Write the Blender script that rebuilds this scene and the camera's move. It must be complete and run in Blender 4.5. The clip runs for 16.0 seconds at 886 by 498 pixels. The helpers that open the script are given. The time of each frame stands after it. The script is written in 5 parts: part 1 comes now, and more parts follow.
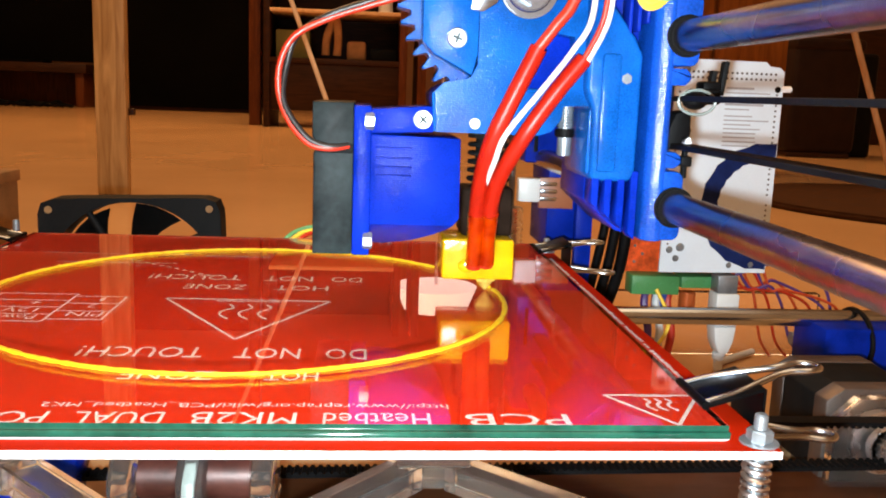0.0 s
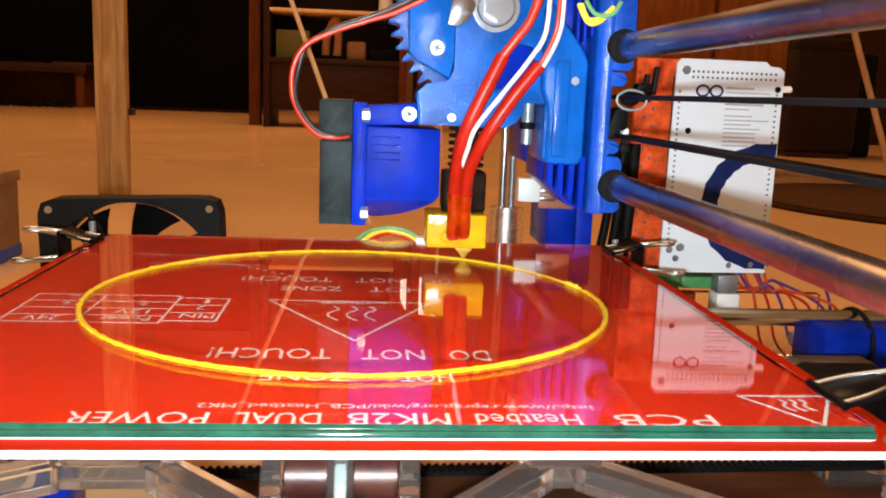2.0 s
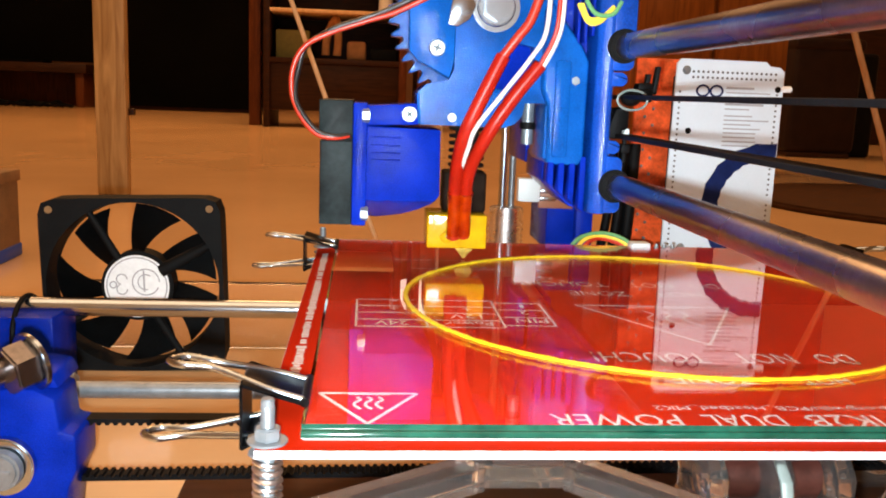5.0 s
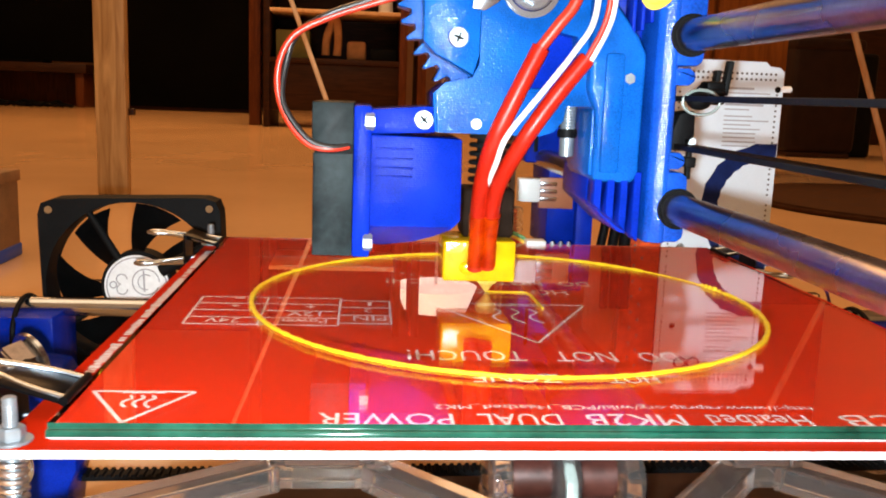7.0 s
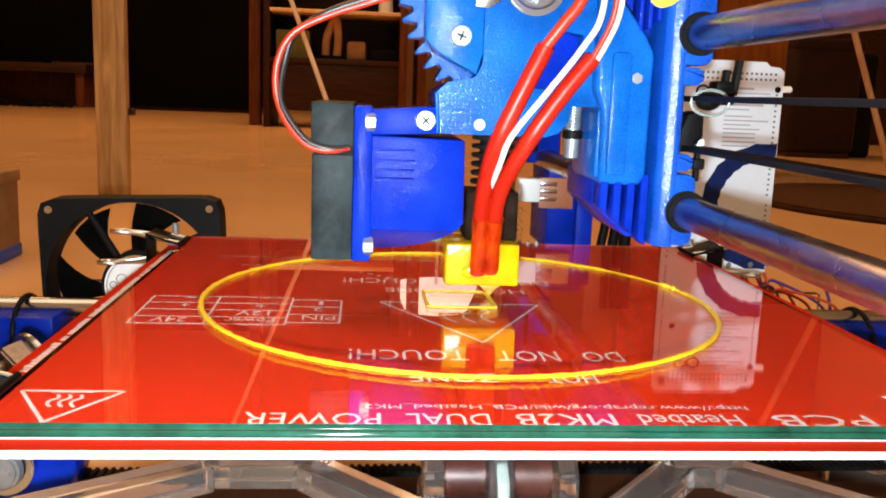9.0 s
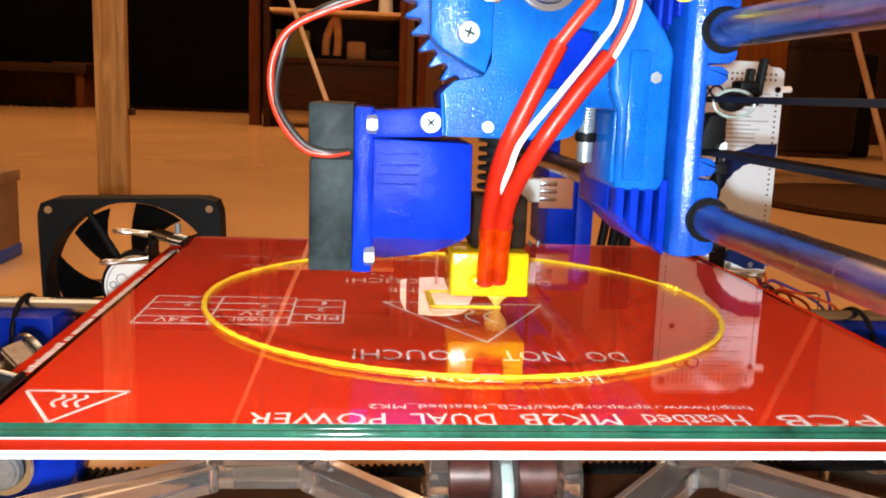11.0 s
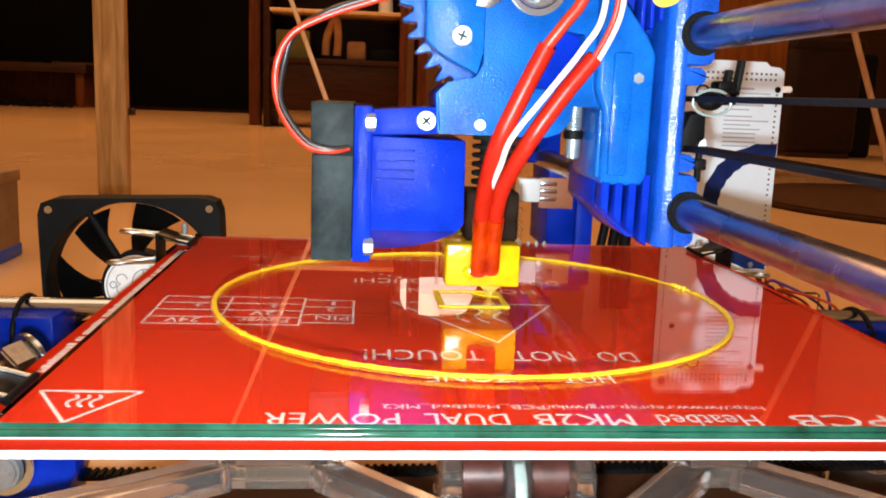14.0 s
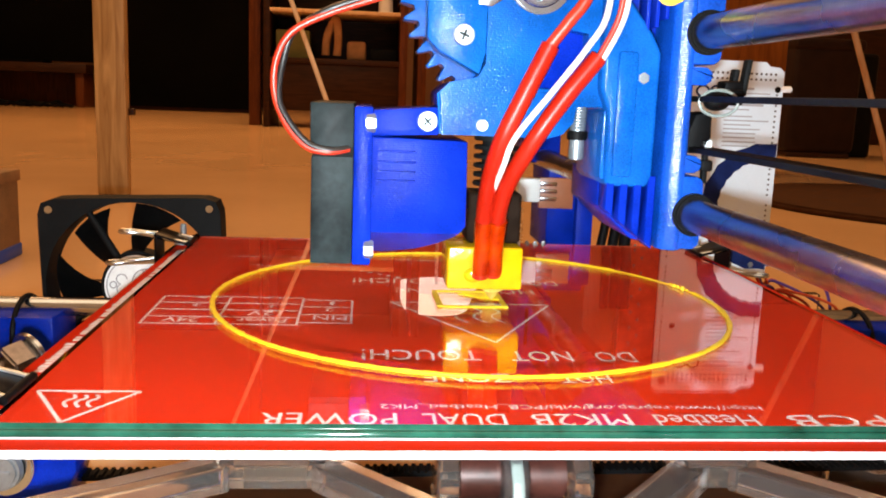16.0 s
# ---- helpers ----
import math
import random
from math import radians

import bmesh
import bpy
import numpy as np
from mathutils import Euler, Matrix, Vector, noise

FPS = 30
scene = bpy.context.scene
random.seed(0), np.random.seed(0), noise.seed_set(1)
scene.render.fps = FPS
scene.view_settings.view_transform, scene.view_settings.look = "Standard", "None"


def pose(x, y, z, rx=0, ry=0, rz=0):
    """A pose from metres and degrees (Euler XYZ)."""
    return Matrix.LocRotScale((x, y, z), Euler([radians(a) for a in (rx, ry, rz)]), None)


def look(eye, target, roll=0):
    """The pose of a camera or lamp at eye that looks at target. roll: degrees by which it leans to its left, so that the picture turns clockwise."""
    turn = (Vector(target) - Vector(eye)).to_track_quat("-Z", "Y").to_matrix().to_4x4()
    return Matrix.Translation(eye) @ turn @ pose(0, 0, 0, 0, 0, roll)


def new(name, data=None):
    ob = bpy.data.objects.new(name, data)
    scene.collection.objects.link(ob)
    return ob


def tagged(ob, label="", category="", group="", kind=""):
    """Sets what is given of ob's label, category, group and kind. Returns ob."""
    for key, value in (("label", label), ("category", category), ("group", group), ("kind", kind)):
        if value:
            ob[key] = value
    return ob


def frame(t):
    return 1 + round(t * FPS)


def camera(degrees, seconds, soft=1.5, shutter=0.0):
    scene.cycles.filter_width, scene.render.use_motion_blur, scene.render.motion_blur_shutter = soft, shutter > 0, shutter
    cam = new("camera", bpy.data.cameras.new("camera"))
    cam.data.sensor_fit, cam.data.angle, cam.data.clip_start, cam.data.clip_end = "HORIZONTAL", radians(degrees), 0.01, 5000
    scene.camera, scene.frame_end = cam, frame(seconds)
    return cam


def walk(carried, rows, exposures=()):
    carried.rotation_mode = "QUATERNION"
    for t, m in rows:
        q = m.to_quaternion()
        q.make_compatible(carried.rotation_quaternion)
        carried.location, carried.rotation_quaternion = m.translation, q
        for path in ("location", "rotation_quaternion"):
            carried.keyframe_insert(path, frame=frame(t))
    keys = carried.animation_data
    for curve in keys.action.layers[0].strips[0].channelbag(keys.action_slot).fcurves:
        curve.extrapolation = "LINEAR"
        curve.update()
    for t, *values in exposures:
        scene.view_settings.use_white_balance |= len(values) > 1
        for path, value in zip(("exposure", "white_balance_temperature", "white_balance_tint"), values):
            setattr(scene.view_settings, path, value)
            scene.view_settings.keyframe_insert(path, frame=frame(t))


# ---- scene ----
# Plan in millimetres: origin under the camera at the near edge of the glass; heights count from the top of the glass,
# which lies 75 mm above the floor.
cam = camera(53.07, 16.0, soft=1.9, shutter=0.4)
EYE = pose(0.0, -0.1544, 0.1352, 80.09, -2.13, -4.83)
walk(cam, [(0.0, EYE), (16.0, EYE)], exposures=[(0.0, 0.0), (16.0, 0.0)])

LIFT = 75.0
TOOL_X = 38.0

# seconds, shift of the bed along its rods, depth of the nozzle (mm)
TRAVEL = [
    (0.0, -73.7, 115.6), (0.5, -71.1, 130.5), (1.0, -65.2, 146.3), (1.5, -55.9, 159.0), (2.0, -44.5, 169.0), (2.5, -30.6, 175.0),
    (3.0, -15.5, 177.0), (3.5, 0.0, 178.0), (4.0, 15.4, 177.0), (4.2, 21.5, 176.0), (4.7, 36.5, 171.0), (5.1, 47.5, 165.0),
    (5.5, 18.0, 128.0), (5.9, -11.7, 92.0), (6.1, -11.7, 98.0), (6.3, -11.7, 104.3), (6.4, -11.7, 107.1), (6.5, -11.7, 109.9), (6.6, -10.7, 112.5),
    (6.7, -7.5, 112.8), (6.8, -4.5, 112.8), (6.9, -1.3, 112.8), (7.0, 1.7, 112.8), (7.1, 4.9, 112.8), (7.2, 7.5, 112.3),
    (7.3, 7.5, 109.0), (7.4, 7.5, 105.5), (7.5, 7.5, 102.4), (7.6, 7.5, 99.6), (7.7, 7.5, 96.2), (7.8, 7.5, 92.8),
    (7.9, 5.5, 92.0), (8.0, 2.2, 92.0), (8.1, -0.8, 92.0), (8.2, -3.8, 92.0), (8.3, -7.0, 92.0), (8.4, -10.1, 92.0),
    (8.5, -12.1, 92.2), (8.6, -12.2, 94.5), (8.7, -12.2, 97.1), (8.8, -12.2, 100.4), (8.9, -12.2, 103.5), (9.0, -12.2, 107.1),
    (9.1, -12.2, 111.0), (9.2, -10.9, 112.0), (9.5, -2.2, 112.0), (9.8, 6.6, 111.8), (10.1, 6.6, 102.4), (10.4, 6.5, 93.0),
    (10.7, -2.4, 92.9), (11.0, -11.3, 93.2), (11.3, -11.6, 103.3), (11.4, -11.2, 109.9), (11.5, -11.2, 110.9), (11.6, -10.0, 109.9),
    (11.7, -10.5, 108.9), (11.8, -11.0, 108.0), (11.9, -8.8, 110.9), (12.0, -8.3, 109.9), (12.1, -10.6, 108.9), (12.2, -10.8, 107.1),
    (12.3, -8.4, 108.9), (12.4, -6.3, 109.9), (12.5, -7.8, 108.9), (12.6, -10.0, 108.0), (12.7, -11.1, 105.2), (12.8, -9.0, 108.3),
    (12.9, -6.9, 109.4), (13.0, -4.6, 109.9), (13.1, -6.5, 108.9), (13.2, -8.6, 108.0), (13.3, -10.9, 107.1), (13.4, -10.5, 105.6),
    (13.5, -8.3, 106.1), (13.6, -6.1, 108.0), (13.7, -3.9, 109.9), (13.8, -4.4, 109.2), (13.9, -6.6, 108.5), (14.0, -8.6, 105.9),
    (14.1, -10.9, 103.3), (14.2, -10.3, 104.0), (14.3, -8.1, 105.4), (14.4, -5.8, 107.5), (14.5, -3.6, 109.9), (14.6, -1.8, 109.8),
    (14.7, -3.8, 108.9), (14.8, -5.9, 107.5), (14.9, -8.3, 105.8), (15.0, -10.6, 103.6), (15.1, -10.9, 101.5), (15.2, -8.8, 103.3),
    (15.3, -6.7, 105.2), (15.4, -4.4, 107.5), (15.5, -2.2, 109.9), (15.6, -0.3, 108.9), (15.7, -2.4, 107.4), (15.8, -4.7, 105.6),
    (15.9, -6.9, 103.6), (16.0, -9.1, 102.0),
]


def tool_x(depth):
    """The gantry stands a little askew to the bed."""
    return TOOL_X - 0.0195 * (depth - 120.0)


# ---- light ----
world = bpy.data.worlds.new("room_air")
world.use_nodes = True
world.node_tree.nodes["Background"].inputs[0].default_value = (1.0, 0.62, 0.36, 1)
world.node_tree.nodes["Background"].inputs[1].default_value = 0.006
scene.world = world


def lamp(name, kind, energy, colour, at, target=None, size=0.1, size_y=None):
    data = bpy.data.lights.new(name, kind)
    data.energy, data.color = energy, colour
    if kind == "AREA":
        data.size = size
        if size_y:
            data.shape, data.size_y = "RECTANGLE", size_y
    else:
        data.shadow_soft_size = size
    ob = new(name, data)
    ob.matrix_world = look(at, target) if target else Matrix.Translation(at)
    return ob


# the small white light of the filming device, just beside its lens
lamp("camera_light", "AREA", 1.9, (0.86, 0.96, 1.0), (-0.005, -0.156, 0.1285), (0.05, 0.2, 0.10), 0.005, 0.005)
# the two ceiling lamps of the room
lamp("ceiling_light", "AREA", 44.0, (1.0, 0.66, 0.38), (-0.2, -0.3, 2.42), (-0.2, -0.3, 0.0), 2.6, 2.2)
lamp("ceiling_light", "AREA", 72.0, (1.0, 0.51, 0.20), (-0.5, 2.7, 2.42), (-0.5, 2.7, 0.0), 1.6, 1.0)


# ---- materials ----
def mat(name, colour, rough=0.5, metal=0.0, vary=0.12, scale=60.0, bump=0.05, fine=900.0, coat=0.0, ior=1.5, transmission=0.0,
        layers=0.0, relief=0.0003, ridge=1.0, tint=None, emit=0.0, rough_vary=0.1, detail=3.0):
    m = bpy.data.materials.new(name)
    m.use_nodes = True
    nt = m.node_tree
    b = nt.nodes["Principled BSDF"]
    b.inputs["Roughness"].default_value, b.inputs["Metallic"].default_value = rough, metal
    b.inputs["IOR"].default_value = ior
    b.inputs["Transmission Weight"].default_value = transmission
    b.inputs["Coat Weight"].default_value = coat
    b.inputs["Coat Roughness"].default_value = 0.08
    co = nt.nodes.new("ShaderNodeTexCoord")
    big = nt.nodes.new("ShaderNodeTexNoise")
    big.inputs["Scale"].default_value, big.inputs["Detail"].default_value = scale, 5
    small = nt.nodes.new("ShaderNodeTexNoise")
    small.inputs["Scale"].default_value, small.inputs["Detail"].default_value = fine, detail
    nt.links.new(co.outputs["Object"], big.inputs["Vector"])
    nt.links.new(co.outputs["Object"], small.inputs["Vector"])
    add = nt.nodes.new("ShaderNodeMath")
    add.operation = "MULTIPLY_ADD"
    nt.links.new(small.outputs[0], add.inputs[0])
    add.inputs[1].default_value = 0.4
    nt.links.new(big.outputs[0], add.inputs[2])
    ramp = nt.nodes.new("ShaderNodeValToRGB")
    dark = [c * (1 - vary) for c in colour]
    light = list(tint) if tint else [min(1, c * (1 + vary) + 0.01 * vary) for c in colour]
    ramp.color_ramp.elements[0].position, ramp.color_ramp.elements[1].position = 0.45, 0.95
    ramp.color_ramp.elements[0].color, ramp.color_ramp.elements[1].color = (*dark, 1), (*light, 1)
    nt.links.new(add.outputs[0], ramp.inputs[0])
    nt.links.new(ramp.outputs[0], b.inputs["Base Color"])
    if rough_vary:
        mr = nt.nodes.new("ShaderNodeMapRange")
        mr.inputs["From Min"].default_value, mr.inputs["From Max"].default_value = 0.3, 0.7
        mr.inputs["To Min"].default_value, mr.inputs["To Max"].default_value = rough * (1 - rough_vary), min(1, rough * (1 + rough_vary))
        nt.links.new(big.outputs[0], mr.inputs["Value"])
        nt.links.new(mr.outputs[0], b.inputs["Roughness"])
    if bump or layers:
        bp = nt.nodes.new("ShaderNodeBump")
        bp.inputs["Strength"].default_value, bp.inputs["Distance"].default_value = max(bump, layers), relief
        if layers:
            wave = nt.nodes.new("ShaderNodeTexWave")
            wave.bands_direction, wave.wave_profile = "Z", "SIN"
            wave.inputs["Scale"].default_value = 0.314 / 0.0005
            wave.inputs["Distortion"].default_value, wave.inputs["Detail"].default_value = 0.6, 2
            nt.links.new(co.outputs["Object"], wave.inputs["Vector"])
            mix = nt.nodes.new("ShaderNodeMath")
            mix.operation = "MULTIPLY_ADD"
            nt.links.new(small.outputs[0], mix.inputs[0])
            mix.inputs[1].default_value = 1.3
            low = nt.nodes.new("ShaderNodeMath")
            low.operation, low.inputs[1].default_value = "MULTIPLY", ridge
            nt.links.new(wave.outputs["Fac"], low.inputs[0])
            nt.links.new(low.outputs[0], mix.inputs[2])
            nt.links.new(mix.outputs[0], bp.inputs["Height"])
        else:
            nt.links.new(small.outputs[0], bp.inputs["Height"])
        nt.links.new(bp.outputs[0], b.inputs["Normal"])
    if emit:
        b.inputs["Emission Color"].default_value, b.inputs["Emission Strength"].default_value = (*colour, 1), emit
    return m


def wood(name, dark, light, stretch=(1, 1, 12), scale=9.0, rough=0.45):
    m = mat(name, light, rough, bump=0.0, ior=1.25)
    nt = m.node_tree
    co = nt.nodes["Texture Coordinate"]
    mp = nt.nodes.new("ShaderNodeMapping")
    mp.inputs["Scale"].default_value = [scale * (12 if s == 1 else 1) for s in stretch]
    grain = nt.nodes.new("ShaderNodeTexNoise")
    grain.inputs["Scale"].default_value, grain.inputs["Detail"].default_value = 1.0, 7
    grain.inputs["Distortion"].default_value = 1.2
    ramp = nt.nodes.new("ShaderNodeValToRGB")
    ramp.color_ramp.elements[0].position, ramp.color_ramp.elements[1].position = 0.3, 0.7
    ramp.color_ramp.elements[0].color, ramp.color_ramp.elements[1].color = (*dark, 1), (*light, 1)
    nt.links.new(co.outputs["Object"], mp.inputs["Vector"])
    nt.links.new(mp.outputs[0], grain.inputs["Vector"])
    nt.links.new(grain.outputs[0], ramp.inputs[0])
    nt.links.new(ramp.outputs[0], nt.nodes["Principled BSDF"].inputs["Base Color"])
    return m


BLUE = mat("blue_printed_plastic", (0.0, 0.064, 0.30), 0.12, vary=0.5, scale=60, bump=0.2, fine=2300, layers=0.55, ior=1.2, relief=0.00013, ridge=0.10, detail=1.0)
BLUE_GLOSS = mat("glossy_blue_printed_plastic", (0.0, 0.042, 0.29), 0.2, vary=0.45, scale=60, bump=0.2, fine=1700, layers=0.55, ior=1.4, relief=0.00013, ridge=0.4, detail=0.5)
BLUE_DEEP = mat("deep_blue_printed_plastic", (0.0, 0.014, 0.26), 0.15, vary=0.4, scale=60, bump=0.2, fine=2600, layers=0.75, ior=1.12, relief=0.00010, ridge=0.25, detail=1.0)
RED_PCB = mat("red_solder_mask", (0.29, 0.0088, 0.0), 0.75, vary=0.10, scale=18, bump=0.03, ior=1.1)
PCB_EDGE = mat("pale_laminate_edge", (0.62, 0.62, 0.66), 0.22, vary=0.1)
INK = mat("white_silkscreen", (0.37, 0.335, 0.32), 0.6, vary=0.1, scale=300)
GLASS = mat("clear_glass", (1.0, 1.0, 1.0), 0.0, bump=0.0, vary=0.0, ior=1.5, transmission=1.0, rough_vary=0)
GLASS_EDGE = mat("green_glass_edge", (0.003, 0.042, 0.026), 0.075, vary=0.6, scale=70, bump=0.04, fine=500)
GLASS_RIM = mat("ground_glass_arris", (0.6, 0.65, 0.64), 0.35, vary=0.15)
TIE = mat("milky_nylon", (0.16, 0.19, 0.18), 0.35, vary=0.2, scale=90, bump=0.1)
TAPE_WRAP = mat("crinkled_amber_tape", (0.34, 0.010, 0.0), 0.11, vary=0.35, scale=200, bump=0.9, fine=300, ior=1.7, coat=0.6, relief=0.0008, detail=0.0, tint=(0.42, 0.035, 0.0))
ACRYLIC = mat("scuffed_clear_acrylic", (0.98, 0.98, 0.98), 0.02, bump=0.05, fine=400, vary=0.01, ior=1.49, transmission=0.985, rough_vary=0)
ARM_ACRYLIC = mat("scratched_acrylic", (0.92, 0.90, 0.88), 0.07, bump=0.1, fine=300, vary=0.1, scale=40, ior=1.45, transmission=0.975, rough_vary=0)
YELLOW = mat("yellow_filament", (0.66, 0.48, 0.01), 0.35, vary=0.15, scale=400, bump=0.3, fine=1200)
INSULATION = mat("dark_amber_insulation", (0.010, 0.0045, 0.002), 0.6, ior=1.08, vary=0.5, scale=120, bump=0.05, fine=300)
KAPTON = mat("amber_polyimide_tape", (0.52, 0.28, 0.0), 0.14, vary=0.25, scale=70, bump=0.4, fine=260, coat=0.25, relief=0.0006)
STEEL = mat("polished_steel", (0.40, 0.47, 0.54), 0.2, 1.0, vary=0.08, scale=70, bump=0.03)
ROD_STEEL = mat("smooth_rod_steel", (0.27, 0.245, 0.24), 0.27, 1.0, vary=0.4, scale=25, bump=0.06, fine=500)
ZINC = mat("zinc_plated_steel", (0.20, 0.225, 0.245), 0.38, 0.55, vary=0.2, scale=200, bump=0.1)
NOZZLE_BRASS = mat("sooty_brass", (0.72, 0.52, 0.10), 0.35, 0.4, vary=0.3, scale=300)
BRASS = mat("brass", (0.75, 0.55, 0.22), 0.3, 1.0, vary=0.15)
RUST = mat("rusty_bearing_steel", (0.032, 0.006, 0.003), 0.4, 0.2, vary=0.6, scale=150, bump=0.1)
ALU = mat("turned_aluminium", (0.78, 0.78, 0.80), 0.28, 1.0, vary=0.1, scale=120)
ALU_DULL = mat("dull_cast_metal", (0.12, 0.10, 0.09), 0.45, 0.7, vary=0.2, scale=90, bump=0.15)
BLACK = mat("black_plastic", (0.003, 0.0036, 0.004), 0.66, ior=1.2, vary=0.3, scale=80, bump=0.15, fine=700)
GREY_BLACK = mat("dusty_black_plastic", (0.008, 0.0135, 0.0145), 0.5, ior=1.18, vary=0.7, scale=90, bump=0.1, fine=600)
RUBBER = mat("black_rubber", (0.002, 0.002, 0.0023), 0.55, ior=1.16, vary=0.3, bump=0.2)
CLIP_BLACK = mat("black_spring_steel", (0.001, 0.001, 0.0012), 0.3, ior=1.14, vary=0.2, bump=0.08)
WHITE_PCB = mat("white_solder_mask", (0.58, 0.68, 0.77), 0.42, vary=0.05, scale=40, bump=0.03, coat=0.2)
BLUE_PCB = mat("navy_print", (0.004, 0.013, 0.075), 0.5, ior=1.2, vary=0.3, scale=120)
GREY_INK = mat("grey_print", (0.30, 0.31, 0.34), 0.6, vary=0.1)
COPPER_HOLE = mat("tinned_hole", (0.10, 0.10, 0.11), 0.4, 0.6, vary=0.2)
SHIELD_RED = mat("red_shield_board", (0.60, 0.07, 0.010), 0.3, vary=0.6, scale=130)
GREEN = mat("green_terminal_plastic", (0.05, 0.22, 0.07), 0.42, vary=0.15)
WHITE_PLASTIC = mat("white_plastic", (0.58, 0.64, 0.66), 0.42, vary=0.06)
TUBE_RED = mat("red_silicone_sleeve", (0.34, 0.009, 0.001), 0.38, vary=0.15, scale=150, bump=0.2, fine=500, ior=1.35)
WIRE_RED = mat("red_wire", (0.42, 0.022, 0.006), 0.38, vary=0.12)
WIRE_WHITE = mat("white_wire", (0.62, 0.61, 0.60), 0.5, vary=0.08)
WIRE_BLACK = mat("black_wire", (0.012, 0.011, 0.011), 0.4, vary=0.2)
WIRE_ORANGE = mat("orange_wire", (0.45, 0.055, 0.012), 0.4)
WIRE_VIOLET = mat("violet_wire", (0.07, 0.03, 0.16), 0.4)
WIRE_YELLOW = mat("yellow_wire", (0.75, 0.55, 0.05), 0.4)
WIRE_GREEN = mat("green_wire", (0.10, 0.30, 0.12), 0.4)
FLOOR = mat("polished_floor_tile", (0.66, 0.40, 0.195), 0.15, vary=0.05, scale=5, bump=0.02, fine=120, tint=(0.69, 0.425, 0.21))
WALL = mat("brown_wall_paint", (0.16, 0.075, 0.03), 0.8, vary=0.06, scale=4, bump=0.1, fine=150)
WALL_PALE = mat("cream_wall_paint", (0.68, 0.58, 0.44), 0.85, vary=0.05, scale=3, bump=0.1, fine=150)
CEILING = mat("cream_ceiling_paint", (0.75, 0.70, 0.62), 0.9, vary=0.04, scale=3)
POST_WOOD = wood("worn_brown_wood", (0.26, 0.15, 0.055), (0.50, 0.34, 0.15), stretch=(1, 1, 0))
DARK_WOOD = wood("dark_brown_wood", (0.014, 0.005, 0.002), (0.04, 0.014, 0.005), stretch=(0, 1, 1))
BOARD_WOOD = wood("brown_board_wood", (0.045, 0.015, 0.005), (0.09, 0.033, 0.012), stretch=(0, 1, 1))
RED_WOOD = wood("reddish_wood", (0.06, 0.016, 0.004), (0.13, 0.038, 0.009), stretch=(1, 1, 0))
ORANGE_WOOD = wood("orange_brown_wood", (0.13, 0.040, 0.006), (0.24, 0.075, 0.011), stretch=(1, 1, 0))
STICK_WOOD = wood("brown_stick_wood", (0.28, 0.15, 0.07), (0.42, 0.25, 0.12), stretch=(1, 1, 0))
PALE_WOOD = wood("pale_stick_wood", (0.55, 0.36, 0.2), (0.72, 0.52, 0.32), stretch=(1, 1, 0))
SCREEN = mat("black_screen", (0.0012, 0.0012, 0.0012), 0.9, ior=1.1, vary=0.2, scale=3, bump=0.0)
CARD = mat("brown_cardboard", (0.23, 0.125, 0.045), 0.8, vary=0.3, scale=40, bump=0.2)
TAPE_BLUE = mat("blue_tape", (0.01, 0.06, 0.35), 0.5)
MAT_BROWN = mat("brown_woven_mat", (0.045, 0.017, 0.005), 0.85, vary=0.35, scale=60, bump=0.5, fine=300, ior=1.2)
LEATHER = mat("dark_brown_leather", (0.012, 0.0035, 0.0012), 0.6, vary=0.3, scale=30, bump=0.3, ior=1.25)
BOX_OLIVE = mat("olive_card", (0.16, 0.15, 0.035), 0.7, vary=0.2)
CLOTH = mat("tan_cloth", (0.36, 0.19, 0.08), 0.85, vary=0.3, scale=30)
SHADE = mat("glowing_lamp_shade", (1.0, 0.86, 0.74), 0.8, vary=0.0, bump=0.0, emit=1.3, rough_vary=0)
STICKER = mat("white_label_paper", (0.80, 0.84, 0.86), 0.5, vary=0.08, scale=300)


# ---- shapes (millimetres) ----
def bm_new():
    return bmesh.new()


def box(bm, x0, x1, y0, y1, z0, z1, bevel=0.4, seg=2, turn=None):
    """A box with rounded edges; turn: a matrix about its middle."""
    sub = bmesh.new()
    bmesh.ops.create_cube(sub, size=1.0)
    c = Vector(((x0 + x1) / 2, (y0 + y1) / 2, (z0 + z1) / 2))
    sub.transform(Matrix.Diagonal((abs(x1 - x0), abs(y1 - y0), abs(z1 - z0), 1)))
    if bevel:
        bevel = min(bevel, 0.45 * min(abs(x1 - x0), abs(y1 - y0), abs(z1 - z0)))
        bmesh.ops.bevel(sub, geom=list(sub.edges), offset=bevel, segments=seg, affect="EDGES", profile=0.5, clamp_overlap=True)
    if turn:
        sub.transform(turn)
    sub.transform(Matrix.Translation(c))
    return join(bm, sub)


def join(bm, sub):
    me = bpy.data.meshes.new("tmp")
    sub.to_mesh(me)
    sub.free()
    bm.from_mesh(me)
    bpy.data.meshes.remove(me)
    return bm


